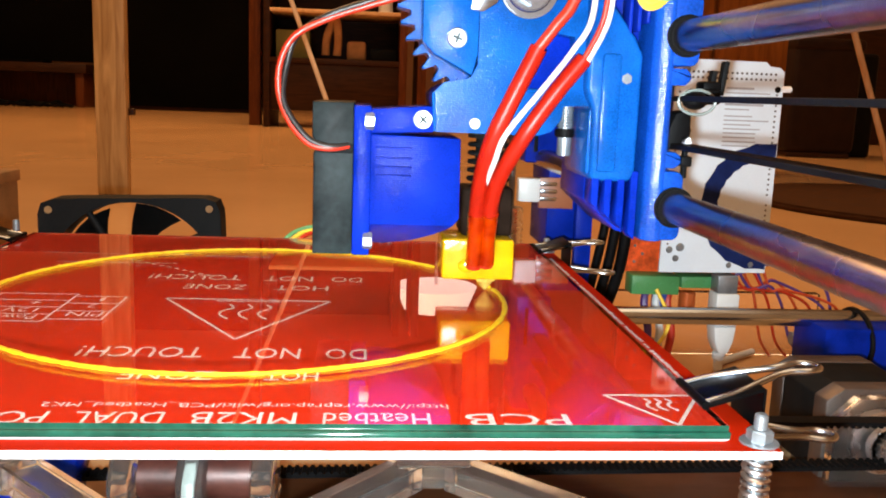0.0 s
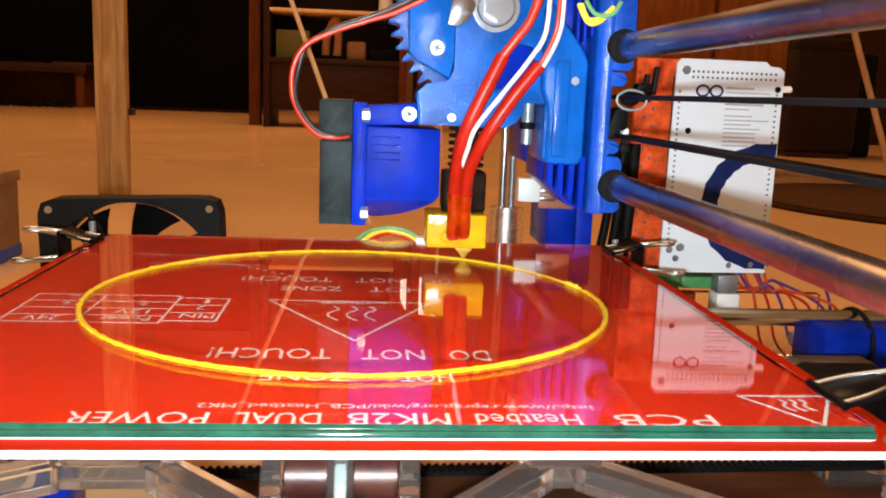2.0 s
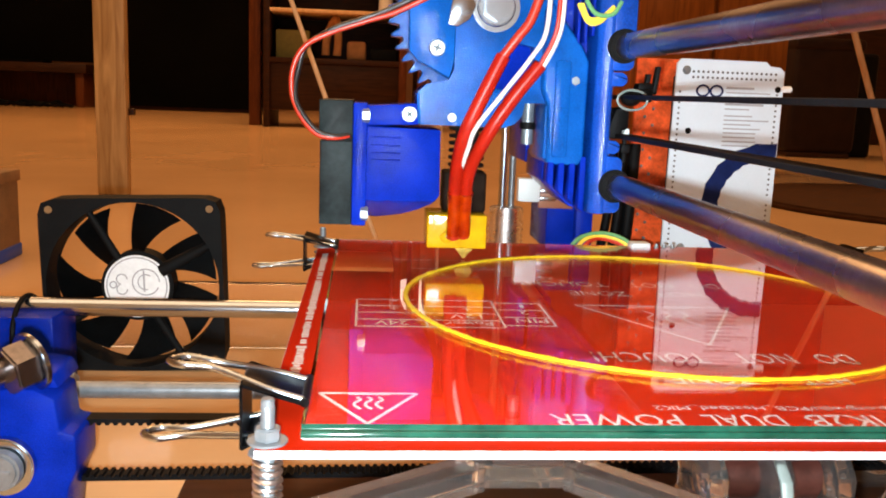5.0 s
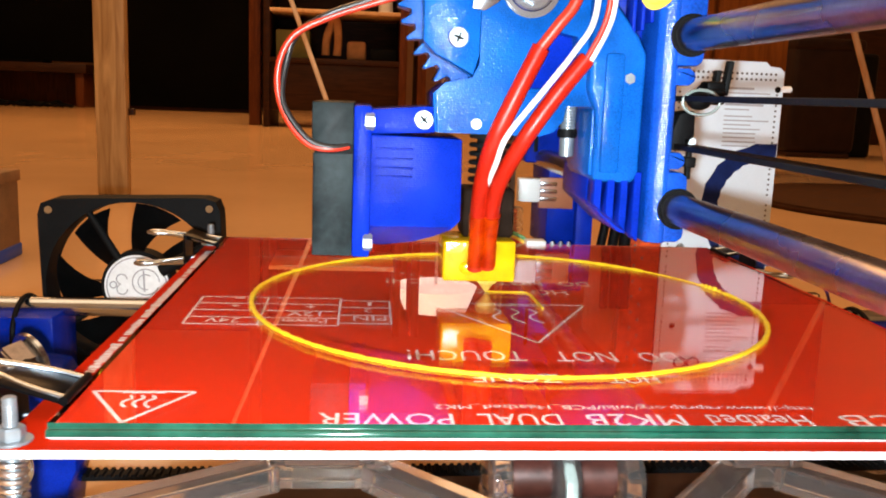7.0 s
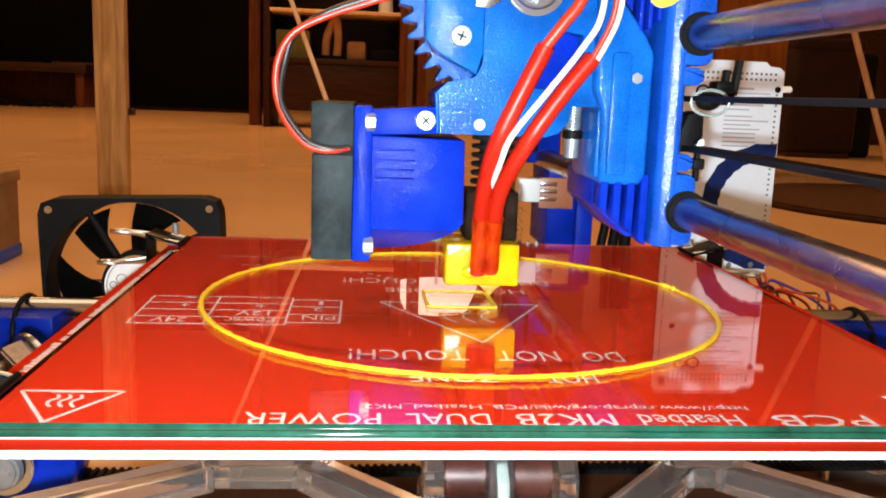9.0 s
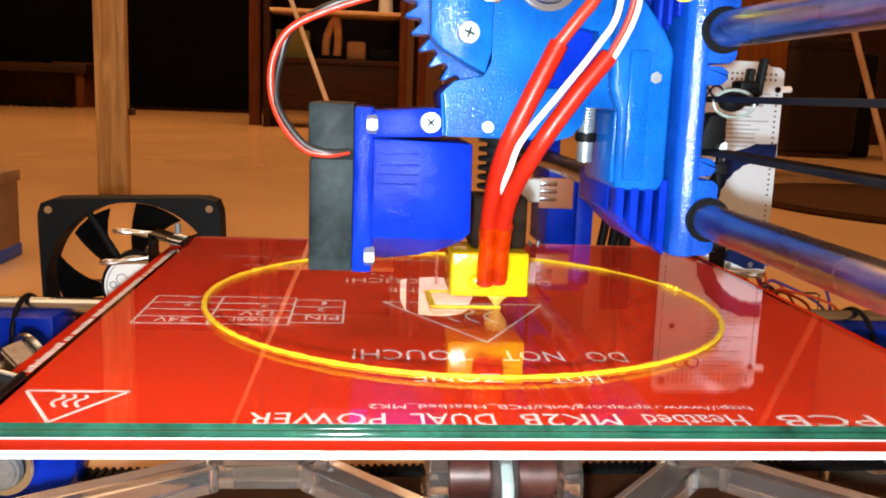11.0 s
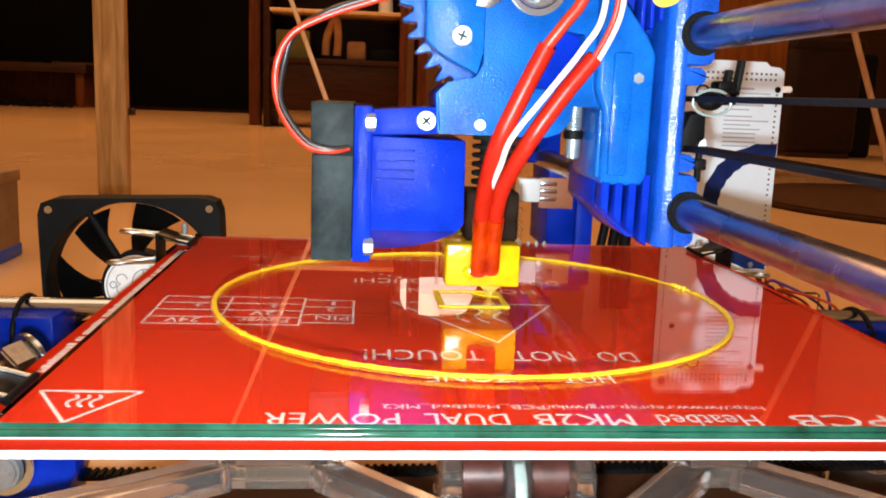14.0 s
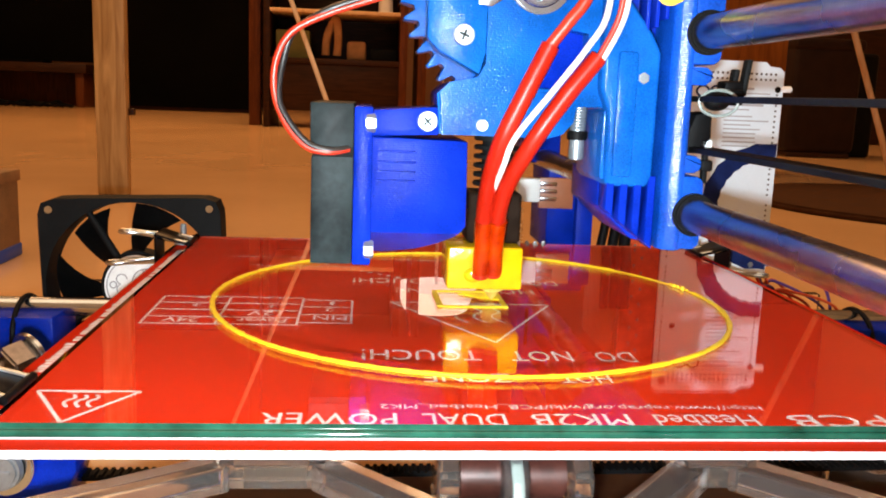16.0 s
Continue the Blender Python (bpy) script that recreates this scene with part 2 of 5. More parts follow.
def prism(bm, pts, y0, y1, bevel=0.4, seg=2, axis="y"):
    """An outline in x and z drawn out along y (axis z: an outline in x and y drawn out along z; x: y and z along x)."""
    sub = bmesh.new()
    put = {"y": lambda a, b, d: (a, d, b), "z": lambda a, b, d: (a, b, d), "x": lambda a, b, d: (d, a, b)}[axis]
    f = sub.faces.new([sub.verts.new(put(a, b, y0)) for a, b in pts])
    ext = bmesh.ops.extrude_face_region(sub, geom=[f])
    shift = put(0, 0, y1 - y0)
    bmesh.ops.translate(sub, vec=shift, verts=[v for v in ext["geom"] if isinstance(v, bmesh.types.BMVert)])
    bmesh.ops.recalc_face_normals(sub, faces=list(sub.faces))
    if bevel:
        bmesh.ops.bevel(sub, geom=list(sub.edges), offset=bevel, segments=seg, affect="EDGES", profile=0.5, clamp_overlap=True)
    return join(bm, sub)


def rod(bm, a, b, r, r2=None, seg=24, bevel=0.0):
    """A round bar from a to b."""
    a, b = Vector(a), Vector(b)
    sub = bmesh.new()
    bmesh.ops.create_cone(sub, cap_ends=True, segments=seg, radius1=r, radius2=r if r2 is None else r2, depth=(b - a).length)
    if bevel:
        rims = [e for e in sub.edges if abs(e.verts[0].co.z - e.verts[1].co.z) < 1e-6]
        bmesh.ops.bevel(sub, geom=rims, offset=bevel, segments=2, affect="EDGES", clamp_overlap=True)
    sub.transform(Matrix.Translation((a + b) / 2) @ (b - a).to_track_quat("Z", "Y").to_matrix().to_4x4())
    return join(bm, sub)


def hexa(bm, a, b, r, bevel=0.3):
    return rod(bm, a, b, r, seg=6, bevel=bevel)


def smooth_line(pts, steps=8, closed=False):
    """Points of a Catmull-Rom line."""
    pts = [Vector(p) for p in pts]
    n, out = len(pts), []
    for i in range(n if closed else n - 1):
        get = (lambda k: pts[k % n]) if closed else (lambda k: pts[min(max(k, 0), n - 1)])
        p0, p1, p2, p3 = get(i - 1), get(i), get(i + 1), get(i + 2)
        for s in range(steps):
            t = s / steps
            out.append(0.5 * (2 * p1 + (p2 - p0) * t + (2 * p0 - 5 * p1 + 4 * p2 - p3) * t * t + (3 * p1 - p0 - 3 * p2 + p3) * t ** 3))
    if not closed:
        out.append(pts[-1])
    return out


def sweep(bm, line, r, seg=10, closed=False, flat=1.0, wobble=0.0):
    """A round strand along a line; flat squeezes its height."""
    rings, n, side = [], len(line), None
    rnd = random.Random(len(line))
    for i, p in enumerate(line):
        a = line[(i - 1) % n] if closed else line[max(i - 1, 0)]
        b = line[(i + 1) % n] if closed else line[min(i + 1, n - 1)]
        d = (b - a).normalized()
        up = Vector((0, 0, 1)) if abs(d.z) < 0.9 or side is None and abs(d.z) < 0.99 else Vector((0, 1, 0))
        if side is None:
            side = d.cross(up).normalized()
        side = (side - d * side.dot(d)).normalized()
        nrm = side.cross(d)
        rr = r * (1 + wobble * rnd.uniform(-1, 1))
        rings.append([bm.verts.new(p + side * math.cos(k * 2 * math.pi / seg) * rr + nrm * math.sin(k * 2 * math.pi / seg) * rr * flat) for k in range(seg)])
    for i in range(n if closed else n - 1):
        a, b = rings[i], rings[(i + 1) % n]
        for k in range(seg):
            bm.faces.new((a[k], a[(k + 1) % seg], b[(k + 1) % seg], b[k]))
    if not closed:
        bm.faces.new(rings[0])
        bm.faces.new(rings[-1])
    bmesh.ops.recalc_face_normals(bm, faces=list(bm.faces))
    return bm


def part(name, bm, material, parent, label="", smooth=True):
    """Links a bmesh in millimetres as one mesh under a thing or a part."""
    bm.transform(Matrix.Scale(0.001, 4))
    me = bpy.data.meshes.new(name)
    bm.to_mesh(me)
    bm.free()
    for m in material if isinstance(material, (list, tuple)) else [material]:
        me.materials.append(m)
    if smooth:
        for p in me.polygons:
            p.use_smooth = True
        me.set_sharp_from_angle(angle=radians(38))
    ob = new(name, me)
    if parent:
        ob.parent = parent
    if label:
        ob["label"] = label
    return ob


def thing(name, label, category, at=(0, 0, 0), group="", kind=""):
    """An Empty at a place given in millimetres of the plan."""
    ob = new(name)
    ob.empty_display_size = 0.01
    ob.location = (at[0] / 1000, at[1] / 1000, (at[2] + LIFT) / 1000)
    return tagged(ob, label, category, group, kind)


def single(name, bm, material, label, category, at=(0, 0, 0), group="", kind="", smooth=True):
    """A thing of one mesh."""
    ob = part(name, bm, material, None, "", smooth)
    ob.location = (at[0] / 1000, at[1] / 1000, (at[2] + LIFT) / 1000)
    return tagged(ob, label, category, group, kind)


def lettering(name, text, height, width, at, parent, material, turn=180.0, label=""):
    """Flat raised letters whose first letter starts at the given place, as wide as given, in the parent's millimetres."""
    cu = bpy.data.curves.new(name, "FONT")
    cu.body, cu.size, cu.extrude, cu.resolution_u = text, 1.0, 0.0, 2
    tmp = new(name, cu)
    bpy.context.view_layer.update()
    me = bpy.data.meshes.new_from_object(tmp.evaluated_get(bpy.context.evaluated_depsgraph_get()))
    bpy.data.objects.remove(tmp)
    bpy.data.curves.remove(cu)
    xs, ys = [v.co.x for v in me.vertices], [v.co.y for v in me.vertices]
    me.transform(Matrix.Translation((-min(xs), -min(ys), 0)))
    sx, sy = width / (max(xs) - min(xs)), height / (max(ys) - min(ys))
    me.transform(Matrix.Scale(0.001, 4) @ Matrix.Translation(at) @ Matrix.Rotation(radians(turn), 4, "Z") @ Matrix.Diagonal((sx, sy, 1, 1)))
    me.materials.append(material)
    ob = new(name, me)
    ob.parent = parent
    if label:
        ob["label"] = label
    return ob


def strip(bm, a, b, w, z, h=0.05):
    """A thin printed line from a to b on a plane at height z."""
    a, b = Vector((a[0], a[1], 0)), Vector((b[0], b[1], 0))
    d = (b - a).normalized()
    s = Vector((-d.y, d.x, 0)) * w / 2
    vs = [bm.verts.new((p.x, p.y, z + k)) for k in (0, h) for p in (a - s, b - s, b + s, a + s)]
    for f in ((0, 1, 2, 3), (7, 6, 5, 4), (0, 4, 5, 1), (1, 5, 6, 2), (2, 6, 7, 3), (3, 7, 4, 0)):
        bm.faces.new([vs[k] for k in f])
    bmesh.ops.recalc_face_normals(bm, faces=list(bm.faces))
    return bm


# ---- room ----
def build_room():
    bm = bm_new()
    box(bm, -3600, 3200, -1500, 5600, -175, -75, 0)
    single("floor", bm, FLOOR, "polished beige tiled floor", "floor", kind="structure")
    for name, (x0, x1, y0, y1) in {"wall_far": (-3600, 3200, 5600, 5700), "wall_left": (-3700, -3600, -1500, 5600),
                                   "wall_right": (3200, 3300, -1500, 5600), "wall_near": (-3600, 3200, -1600, -1500)}.items():
        bm = bm_new()
        box(bm, x0, x1, y0, y1, -75, 2380, 0)
        if name == "wall_far":
            single(name, bm, WALL, "brown painted room wall", "wall", kind="structure")
        else:
            single(name, bm, WALL_PALE, "cream painted room wall", "wall", kind="structure")
    bm = bm_new()
    box(bm, -3600, 3200, -1500, 5600, 2380, 2440, 0)
    single("ceiling", bm, CEILING, "cream painted ceiling", "ceiling", kind="structure")


def build_background():
    # table leg close behind the printer
    leg = thing("wooden_post", "worn brown wooden post standing on the floor", "post", (-303.5, 962, -75))
    bm = bm_new()
    box(bm, -18.2, 18.2, -18, 0, 0, 700, 2.5)
    part("shaft", bm, POST_WOOD, leg)
    bm = bm_new()
    box(bm, 18.1, 25, -10, 0, 96, 104, 1)
    part("bracket", bm, DARK_WOOD, leg, "small dark bracket")
    # black cabinet far off
    cab = thing("cabinet", "tall matt black cabinet standing on the floor", "cabinet", (-900, 4500, -75))
    bm = bm_new()
    box(bm, -318, 318, 0, 500, 20, 1300, 6)
    part("body", bm, SCREEN, cab)
    bm = bm_new()
    box(bm, -318, 318, 20, 480, 0, 20, 2)
    part("plinth", bm, DARK_WOOD, cab, "dark plinth")
    # wide black screen on a low bench
    bench = thing("low_bench", "low dark brown wooden bench with clutter", "bench", (-1900, 4500, -75))
    bm = bm_new()
    box(bm, -700, 500, 0, 420, 170, 215, 4)
    part("top", bm, DARK_WOOD, bench)
    for x in (-660, -120, 440):
        bm = bm_new()
        box(bm, x, x + 40, 20, 400, 0, 170, 3)
        part("leg", bm, RED_WOOD, bench)
    bm = bm_new()
    box(bm, -690, 490, 380, 410, 0, 170, 2)
    part("back_panel", bm, RED_WOOD, bench, "reddish wooden back panel")
    tv = thing("flat_screen", "large flat black screen standing on the bench", "screen", (-1840, 4640, 140))
    bm = bm_new()
    box(bm, -480, 462, -20, 30, 12, 700, 6)
    part("panel", bm, SCREEN, tv)
    bm = bm_new()
    box(bm, -200, 200, -60, 90, 0, 14, 4)
    part("stand", bm, SCREEN, tv)
    bm = bm_new()
    rnd = random.Random(4)
    for k in range(9):
        x = -170 + 40 * k
        sweep(bm, smooth_line([(x, 10 * (k % 3), 7), (x + 30, 40 + 30 * rnd.random(), 14 + 16 * rnd.random()), (x + 70, 20, 10 + 14 * rnd.random()), (x + 120, 50 * rnd.random(), 7)]), 9)
    single("cable_heap", bm, RUBBER, "heap of dark cables lying on the floor", "cables", (-1700, 4360, -75))
    # shelf unit
    shelf = thing("shelf_unit", "dark wooden shelf unit half filled with boxes and cloths", "shelf", (-95, 3000, -75))
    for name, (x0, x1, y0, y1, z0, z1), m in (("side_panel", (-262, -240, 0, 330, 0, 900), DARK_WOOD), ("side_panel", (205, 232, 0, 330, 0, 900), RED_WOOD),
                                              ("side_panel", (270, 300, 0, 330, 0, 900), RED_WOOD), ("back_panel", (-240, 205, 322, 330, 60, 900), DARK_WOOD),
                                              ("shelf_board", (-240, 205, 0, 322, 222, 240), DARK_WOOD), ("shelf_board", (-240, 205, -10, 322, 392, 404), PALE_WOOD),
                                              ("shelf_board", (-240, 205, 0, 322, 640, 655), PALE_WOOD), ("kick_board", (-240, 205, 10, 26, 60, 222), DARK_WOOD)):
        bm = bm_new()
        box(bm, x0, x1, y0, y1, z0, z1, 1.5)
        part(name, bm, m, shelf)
    bm = bm_new()
    box(bm, -58, 58, 0, 120, 0, 96, 2)
    single("storage_box", bm, BOX_OLIVE, "olive green cardboard box standing on the shelf", "box", (-262, 3060, 165))
    bm = bm_new()
    box(bm, -34, 34, 0, 100, 0, 66, 12, 3)
    single("folded_cloth", bm, CLOTH, "tan folded cloth bundle on the shelf", "cloth", (-40, 3060, 165))
    bm = bm_new()
    sweep(bm, smooth_line([(-18, 0, 0), (-14, 5, 60), (4, 8, 110), (18, 0, 122), (26, -4, 60), (22, 0, 0)]), 14)
    single("hanging_cloth", bm, CLOTH, "tan cloth draped on the shelf", "cloth", (-130, 3060, 179))
    bm = bm_new()
    box(bm, -45, 45, 0, 90, 0, 42, 3)
    single("storage_box", bm, BLACK, "small black box on the shelf", "box", (55, 3060, 165))
    bm = bm_new()
    rod(bm, (0, 0, 0), (0, 0, 66), 26, 24, bevel=3)
    single("storage_jar", bm, STICKER, "pale storage jar on the upper shelf", "jar", (60, 3080, 329))
    # door frame strip
    bm = bm_new()
    box(bm, -40, 0, 0, 60, 0, 2200, 3)
    single("door_post", bm, RED_WOOD, "brown wooden door post", "door post", (-378, 3100, -75), kind="structure")
    # wooden stick leaning behind the extruder
    bm = bm_new()
    rod(bm, (-358, 1044, 860), (11.8, 647, -75), 2.5, 2.3, 12)
    single("wooden_stick", bm, PALE_WOOD, "thin pale wooden stick leaning behind the printer", "stick")
    # paper bin
    bin_ = thing("carton", "brown cardboard carton with a blue base on the floor", "carton", (-298, 490, -75))
    bm = bm_new()
    box(bm, -34, 33, 0, 60, 8, 66, 1.5)
    part("body", bm, CARD, bin_)
    bm = bm_new()
    box(bm, -35, 34, -1, 61, 0, 10, 1.5)
    part("base", bm, TAPE_BLUE, bin_, "blue base")
    bm = bm_new()
    box(bm, -35, 35.0, -1.0, 61, 58, 67, 1.5)
    part("lid", bm, CARD, bin_)
    # right background
    chair = thing("ottoman", "dark brown leather ottoman standing on the floor", "ottoman", (1245, 2200, -75))
    bm = bm_new()
    box(bm, -98, 98, 0, 240, 14, 300, 16, 3)
    part("body", bm, LEATHER, chair)
    bm = bm_new()
    box(bm, -102, 102, -4, 244, 290, 322, 12, 3)
    part("cushion", bm, LEATHER, chair)
    bm = bm_new()
    box(bm, -90, 90, 10, 230, 0, 14, 2)
    part("plinth", bm, DARK_WOOD, chair)
    bm = bm_new()
    box(bm, 106, 180, 60, 200, 0, 290, 12, 3)
    single("bag", bm, RUBBER, "black upright bag beside the ottoman", "bag", (1245, 2200, -75))
    bm = bm_new()
    rod(bm, (175, 690, 860), (552, 690, -75), 3.0, 3.0, 12)
    single("wooden_stick", bm, STICK_WOOD, "thin brown wooden stick slanting before the ottoman", "stick")
    bm = bm_new()
    rod(bm, (0, 0, 0), (0, 0, 9), 268, 268, 72, 3)
    single("round_mat", bm, MAT_BROWN, "round brown woven mat lying on the floor", "mat", (815, 1040, -75))
    side = thing("side_cabinet", "reddish wooden side cabinet on the floor", "cabinet", (640, 1500, -75))
    bm = bm_new()
    box(bm, -150, 150, 0, 240, 30, 520, 4)
    part("body", bm, ORANGE_WOOD, side)
    for x in (-74, 74):
        bm = bm_new()
        box(bm, x - 70, x + 70, -14, 0, 40, 510, 3)
        door = part("door", bm, ORANGE_WOOD, side)
        bm = bm_new()
        rod(bm, (x * 0.25, -22, 280), (x * 0.25, -14, 280), 8, bevel=1.5)
        part("knob", bm, DARK_WOOD, door)
    bm = bm_new()
    box(bm, -140, 140, 15, 230, 0, 30, 2)
    part("plinth", bm, DARK_WOOD, side)
    bm = bm_new()
    box(bm, -500, 500, 0, 400, 0, 800, 4)
    single("sideboard", bm, DARK_WOOD, "dark wooden sideboard against the wall", "sideboard", (1750, 3200, -75))
    # lamp whose shade mirrors in the glass
    lampstand = thing("table_lamp", "lit lamp with a pale conical shade", "lamp", (368, 4200, -75))
    bm = bm_new()
    rod(bm, (0, 0, 0), (0, 0, 14), 110, 100)
    rod(bm, (0, 0, 14), (0, 0, 960), 9)
    part("stand", bm, ALU, lampstand)
    bm = bm_new()
    rod(bm, (0, 0, 965), (0, 0, 1082), 205, 160, 40)
    part("shade", bm, SHADE, lampstand, "glowing pale shade")


# ---- heated bed ----
def build_bed():
    bed = thing("heated_bed", "red heated circuit-board bed on sprung bolts", "printer bed")
    bm = bm_new()
    box(bm, -65, 152.5, -4.2, 210.5, -4.7, -3.1, 0.15, 1)
    for f in bm.faces:
        f.material_index = 0 if f.normal.z > 0.9 else 1
    board = part("circuit_board", bm, [RED_PCB, PCB_EDGE], bed, smooth=False)
    z = -3.09
    # outlined warning signs
    for pts, w in ((((-54.8, 20.7), (-34.8, 20.7), (-45, 3.8)), 0.75), (((124.7, 20.7), (145.0, 20.7), (135.2, 3.8)), 0.75), (((17.4, 100.9), (64.4, 99.9), (42.8, 59.3)), 0.7)):
        bm = bm_new()
        for k in range(3):
            strip(bm, pts[k], pts[(k + 1) % 3], w, z)
        cx = sum(p[0] for p in pts) / 3
        cy, size = sum(p[1] for p in pts) / 3, (pts[1][0] - pts[0][0])
        for k in (-1, 0, 1):
            wave = smooth_line([(cx + size * (0.11 * k + 0.035 * math.sin(s * 1.9)), cy + size * (0.17 - 0.085 * s), 0) for s in range(5)], 5)
            for a, b in zip(wave, wave[1:]):
                strip(bm, a, b, w * 0.9, z)
        strip(bm, (cx - size * 0.2, cy + size * 0.25), (cx + size * 0.22, cy + size * 0.25), w * 0.7, z)
        part("warning_sign", bm, INK, board, "white heat warning triangle", smooth=False)
    # table of connections
    bm = bm_new()
    for y in (73.3, 80.6, 88.3, 96.1, 103.8):
        strip(bm, (-48, y), (-8, y), 0.5, z)
    for y in (75.8, 84.5, 93.2, 101.4):
        strip(bm, (-8, y), (6.2, y), 0.5, z)
    for x, y0, y1 in ((-48, 73.3, 103.8), (-29, 73.3, 103.8), (-8, 73.3, 103.8), (6.2, 75.8, 101.4)):
        strip(bm, (x, y0), (x, y1), 0.55, z)
    part("printed_table", bm, INK, board, "white printed table", smooth=False)
    for body, x, y, w, h in (("24V", -34, 79.6, 9, 4.5), ("12V", -13, 87.4, 9, 4.5), ("Power", -11, 79.6, 13, 4.1), ("PIN", 5, 83.5, 9, 4.5), ("+", -36, 95.1, 2.6, 3.6), ("+", -15, 95.1, 2.6, 3.6), ("-", -36, 102.8, 2.6, 0.9),
                             ("1", 1, 99.9, 1.2, 4.0), ("2", 1, 92.2, 2.4, 4.0),
                             ("PCB", 114.2, 9.4, 20.3, 6.3), ("Heatbed", 87.2, 9.4, 20.4, 6.3), ("MK2B", 61.8, 9.4, 19.6, 6.3), ("DUAL", 37.2, 9.4, 16.2, 6.3), ("POWER", 16.2, 9.4, 25.8, 6.3),
                             ("http://www.reprap.org/wiki/PCB_Heatbed_MK2", 91.2, 15.1, 78.2, 3.2),
                             ("DO", 75.0, 52.0, 9.6, 8.1), ("NOT", 59.5, 52.0, 14.9, 8.1), ("TOUCH!", 37.4, 52.0, 28.2, 8.1),
                             ("HOT", 64.6, 34.2, 11.4, 5.9), ("ZONE", 42.4, 34.2, 19.6, 5.9), ("HOT", 63.1, 120.2, 16.6, 6.3), ("ZONE", 38.1, 120.2, 18.8, 6.3),
                             ("DO", 73.4, 134.2, 9.9, 7.2), ("NOT", 57.5, 134.2, 15.3, 7.2), ("TOUCH!", 34.8, 134.2, 29.0, 7.2)):
        lettering("lettering", body, h, w, (x, y, z + 0.03), board, INK)
    # unreadable margin print
    for x, y0 in ((-61.2, 30), (148.4, 30)):
        bm = bm_new()
        y = y0
        rnd = random.Random(5)
        while y < 190:
            run = rnd.uniform(0.8, 2.2)
            strip(bm, (x + rnd.uniform(-0.2, 0.2), y), (x, min(y + run, 190)), rnd.uniform(1.5, 2.6) if x < 0 else rnd.uniform(0.7, 1.2), z)
            y += run + (2.2 if rnd.random() < 0.12 else 0.55)
        part("margin_print", bm, INK, board, "row of small white print", smooth=False)
    bm = bm_new()
    for x0, x1, y in ((-40, -10, 168), (-6, 12, 169), (16, 40, 167), (60, 84, 170), (-30, 10, 152)):
        strip(bm, (x0, y), (x1, y), 0.4, z)
    for k in range(12):
        strip(bm, (-10 + 3 * k, 160 - 2.4 * k), (-8.6 + 3 * k, 160 - 2.4 * k), 1.2, z)
    tagged(part("trace_marks", bm, INK, board, "fine pale trace marks", smooth=False), kind="stuff")
    # bolts, nuts, springs
    for x, tip in ((-63.0, 5.2), (149.6, 2.8)):
        for y in (0.0, 205.0):
            bm = bm_new()
            rod(bm, (x, y, -32), (x, y, tip), 1.25, seg=20, bevel=0.25)
            for k in range(70):
                zz = -31 + k * 0.5
                if zz < tip - 0.3:
                    rod(bm, (x, y, zz), (x, y, zz + 0.25), 1.36, 1.25, 14)
            bolt = part("bolt", bm, ZINC, bed)
            bm = bm_new()
            hexa(bm, (x, y, -2.6), (x, y, -0.2), 2.5)
            part("nut", bm, ZINC, bolt, "hexagonal zinc nut")
            bm = bm_new()
            rod(bm, (x, y, -3.05), (x, y, -2.6), 3.7, seg=28, bevel=0.1)
            rod(bm, (x, y, -5.3), (x, y, -4.75), 3.5, seg=28, bevel=0.1)
            part("washer", bm, ZINC, bolt)
            bm = bm_new()
            line = [Vector((x + 2.3 * math.cos(a), y + 2.3 * math.sin(a), -5.6 - a * 1.6 / (2 * math.pi))) for a in (k * math.pi / 9 for k in range(170))]
            sweep(bm, line, 0.55, 8)
            part("spring", bm, ALU, bolt, "bright coil spring")
    for k, m in enumerate((WIRE_GREEN, WIRE_YELLOW, WIRE_RED)):
        bm = bm_new()
        sweep(bm, smooth_line([(40 + 3 * k, 209, -2.4), (46 + 2 * k, 214, 2.0 - 0.8 * k), (56, 217, 3.6 - 1.2 * k), (66 - k, 215, 1.0 - k), (72 - 2 * k, 212, -6), (74 - k, 212, -14)], 8), 0.9, 8)
        part("bed_wire", bm, m, bed, "thin coloured wire at the rear edge")
    bm = bm_new()
    box(bm, 66, 74, 205, 212, -3.0, 1.4, 0.4)
    plug = part("wire_plug", bm, WHITE_PLASTIC, bed, "white wire plug")
    bm = bm_new()
    for x in (77, 80.5, 84):
        rod(bm, (x, 207, -3.0), (x, 207, 1.2), 1.3, 0.7, 14, 0.3)
    part("solder_joint", bm, ZINC, plug)
    # clear carriage below
    def bar(a, b, w, z0, z1):
        d = Vector((b[0] - a[0], b[1] - a[1], 0)).normalized()
        s = Vector((-d.y, d.x, 0)) * w / 2
        pts = [(a[0] - s.x, a[1] - s.y), (b[0] - s.x, b[1] - s.y), (b[0] + s.x, b[1] + s.y), (a[0] + s.x, a[1] + s.y)]
        bm = bm_new()
        return prism(bm, pts, z0, z1, 0.4, 1, "z")
    for c, ends in ((-9.5, (((-72, -2), (-20.5, 31)), ((-21, 33), (2, 33)), ((1.6, 31), (36, -4)))), (90, (((54, -4), (85, 31)), ((84, 33), (96, 33)), ((95, 31), (132, -4))))):
        for a, b in ends:
            part("carriage_arm", bar(a, b, 8, -26, -20), ARM_ACRYLIC, bed, "clear acrylic carriage arm")
        part("carriage_arm", bar((c, 37.2), (c, 190), 14, -26, -20), ACRYLIC, bed, "clear acrylic carriage arm")
    bm = bm_new()
    box(bm, 25, 57, 10, 30, -27, -24.4, 0.8)
    block = part("bearing_block", bm, ACRYLIC, bed, "clear plastic bearing block")
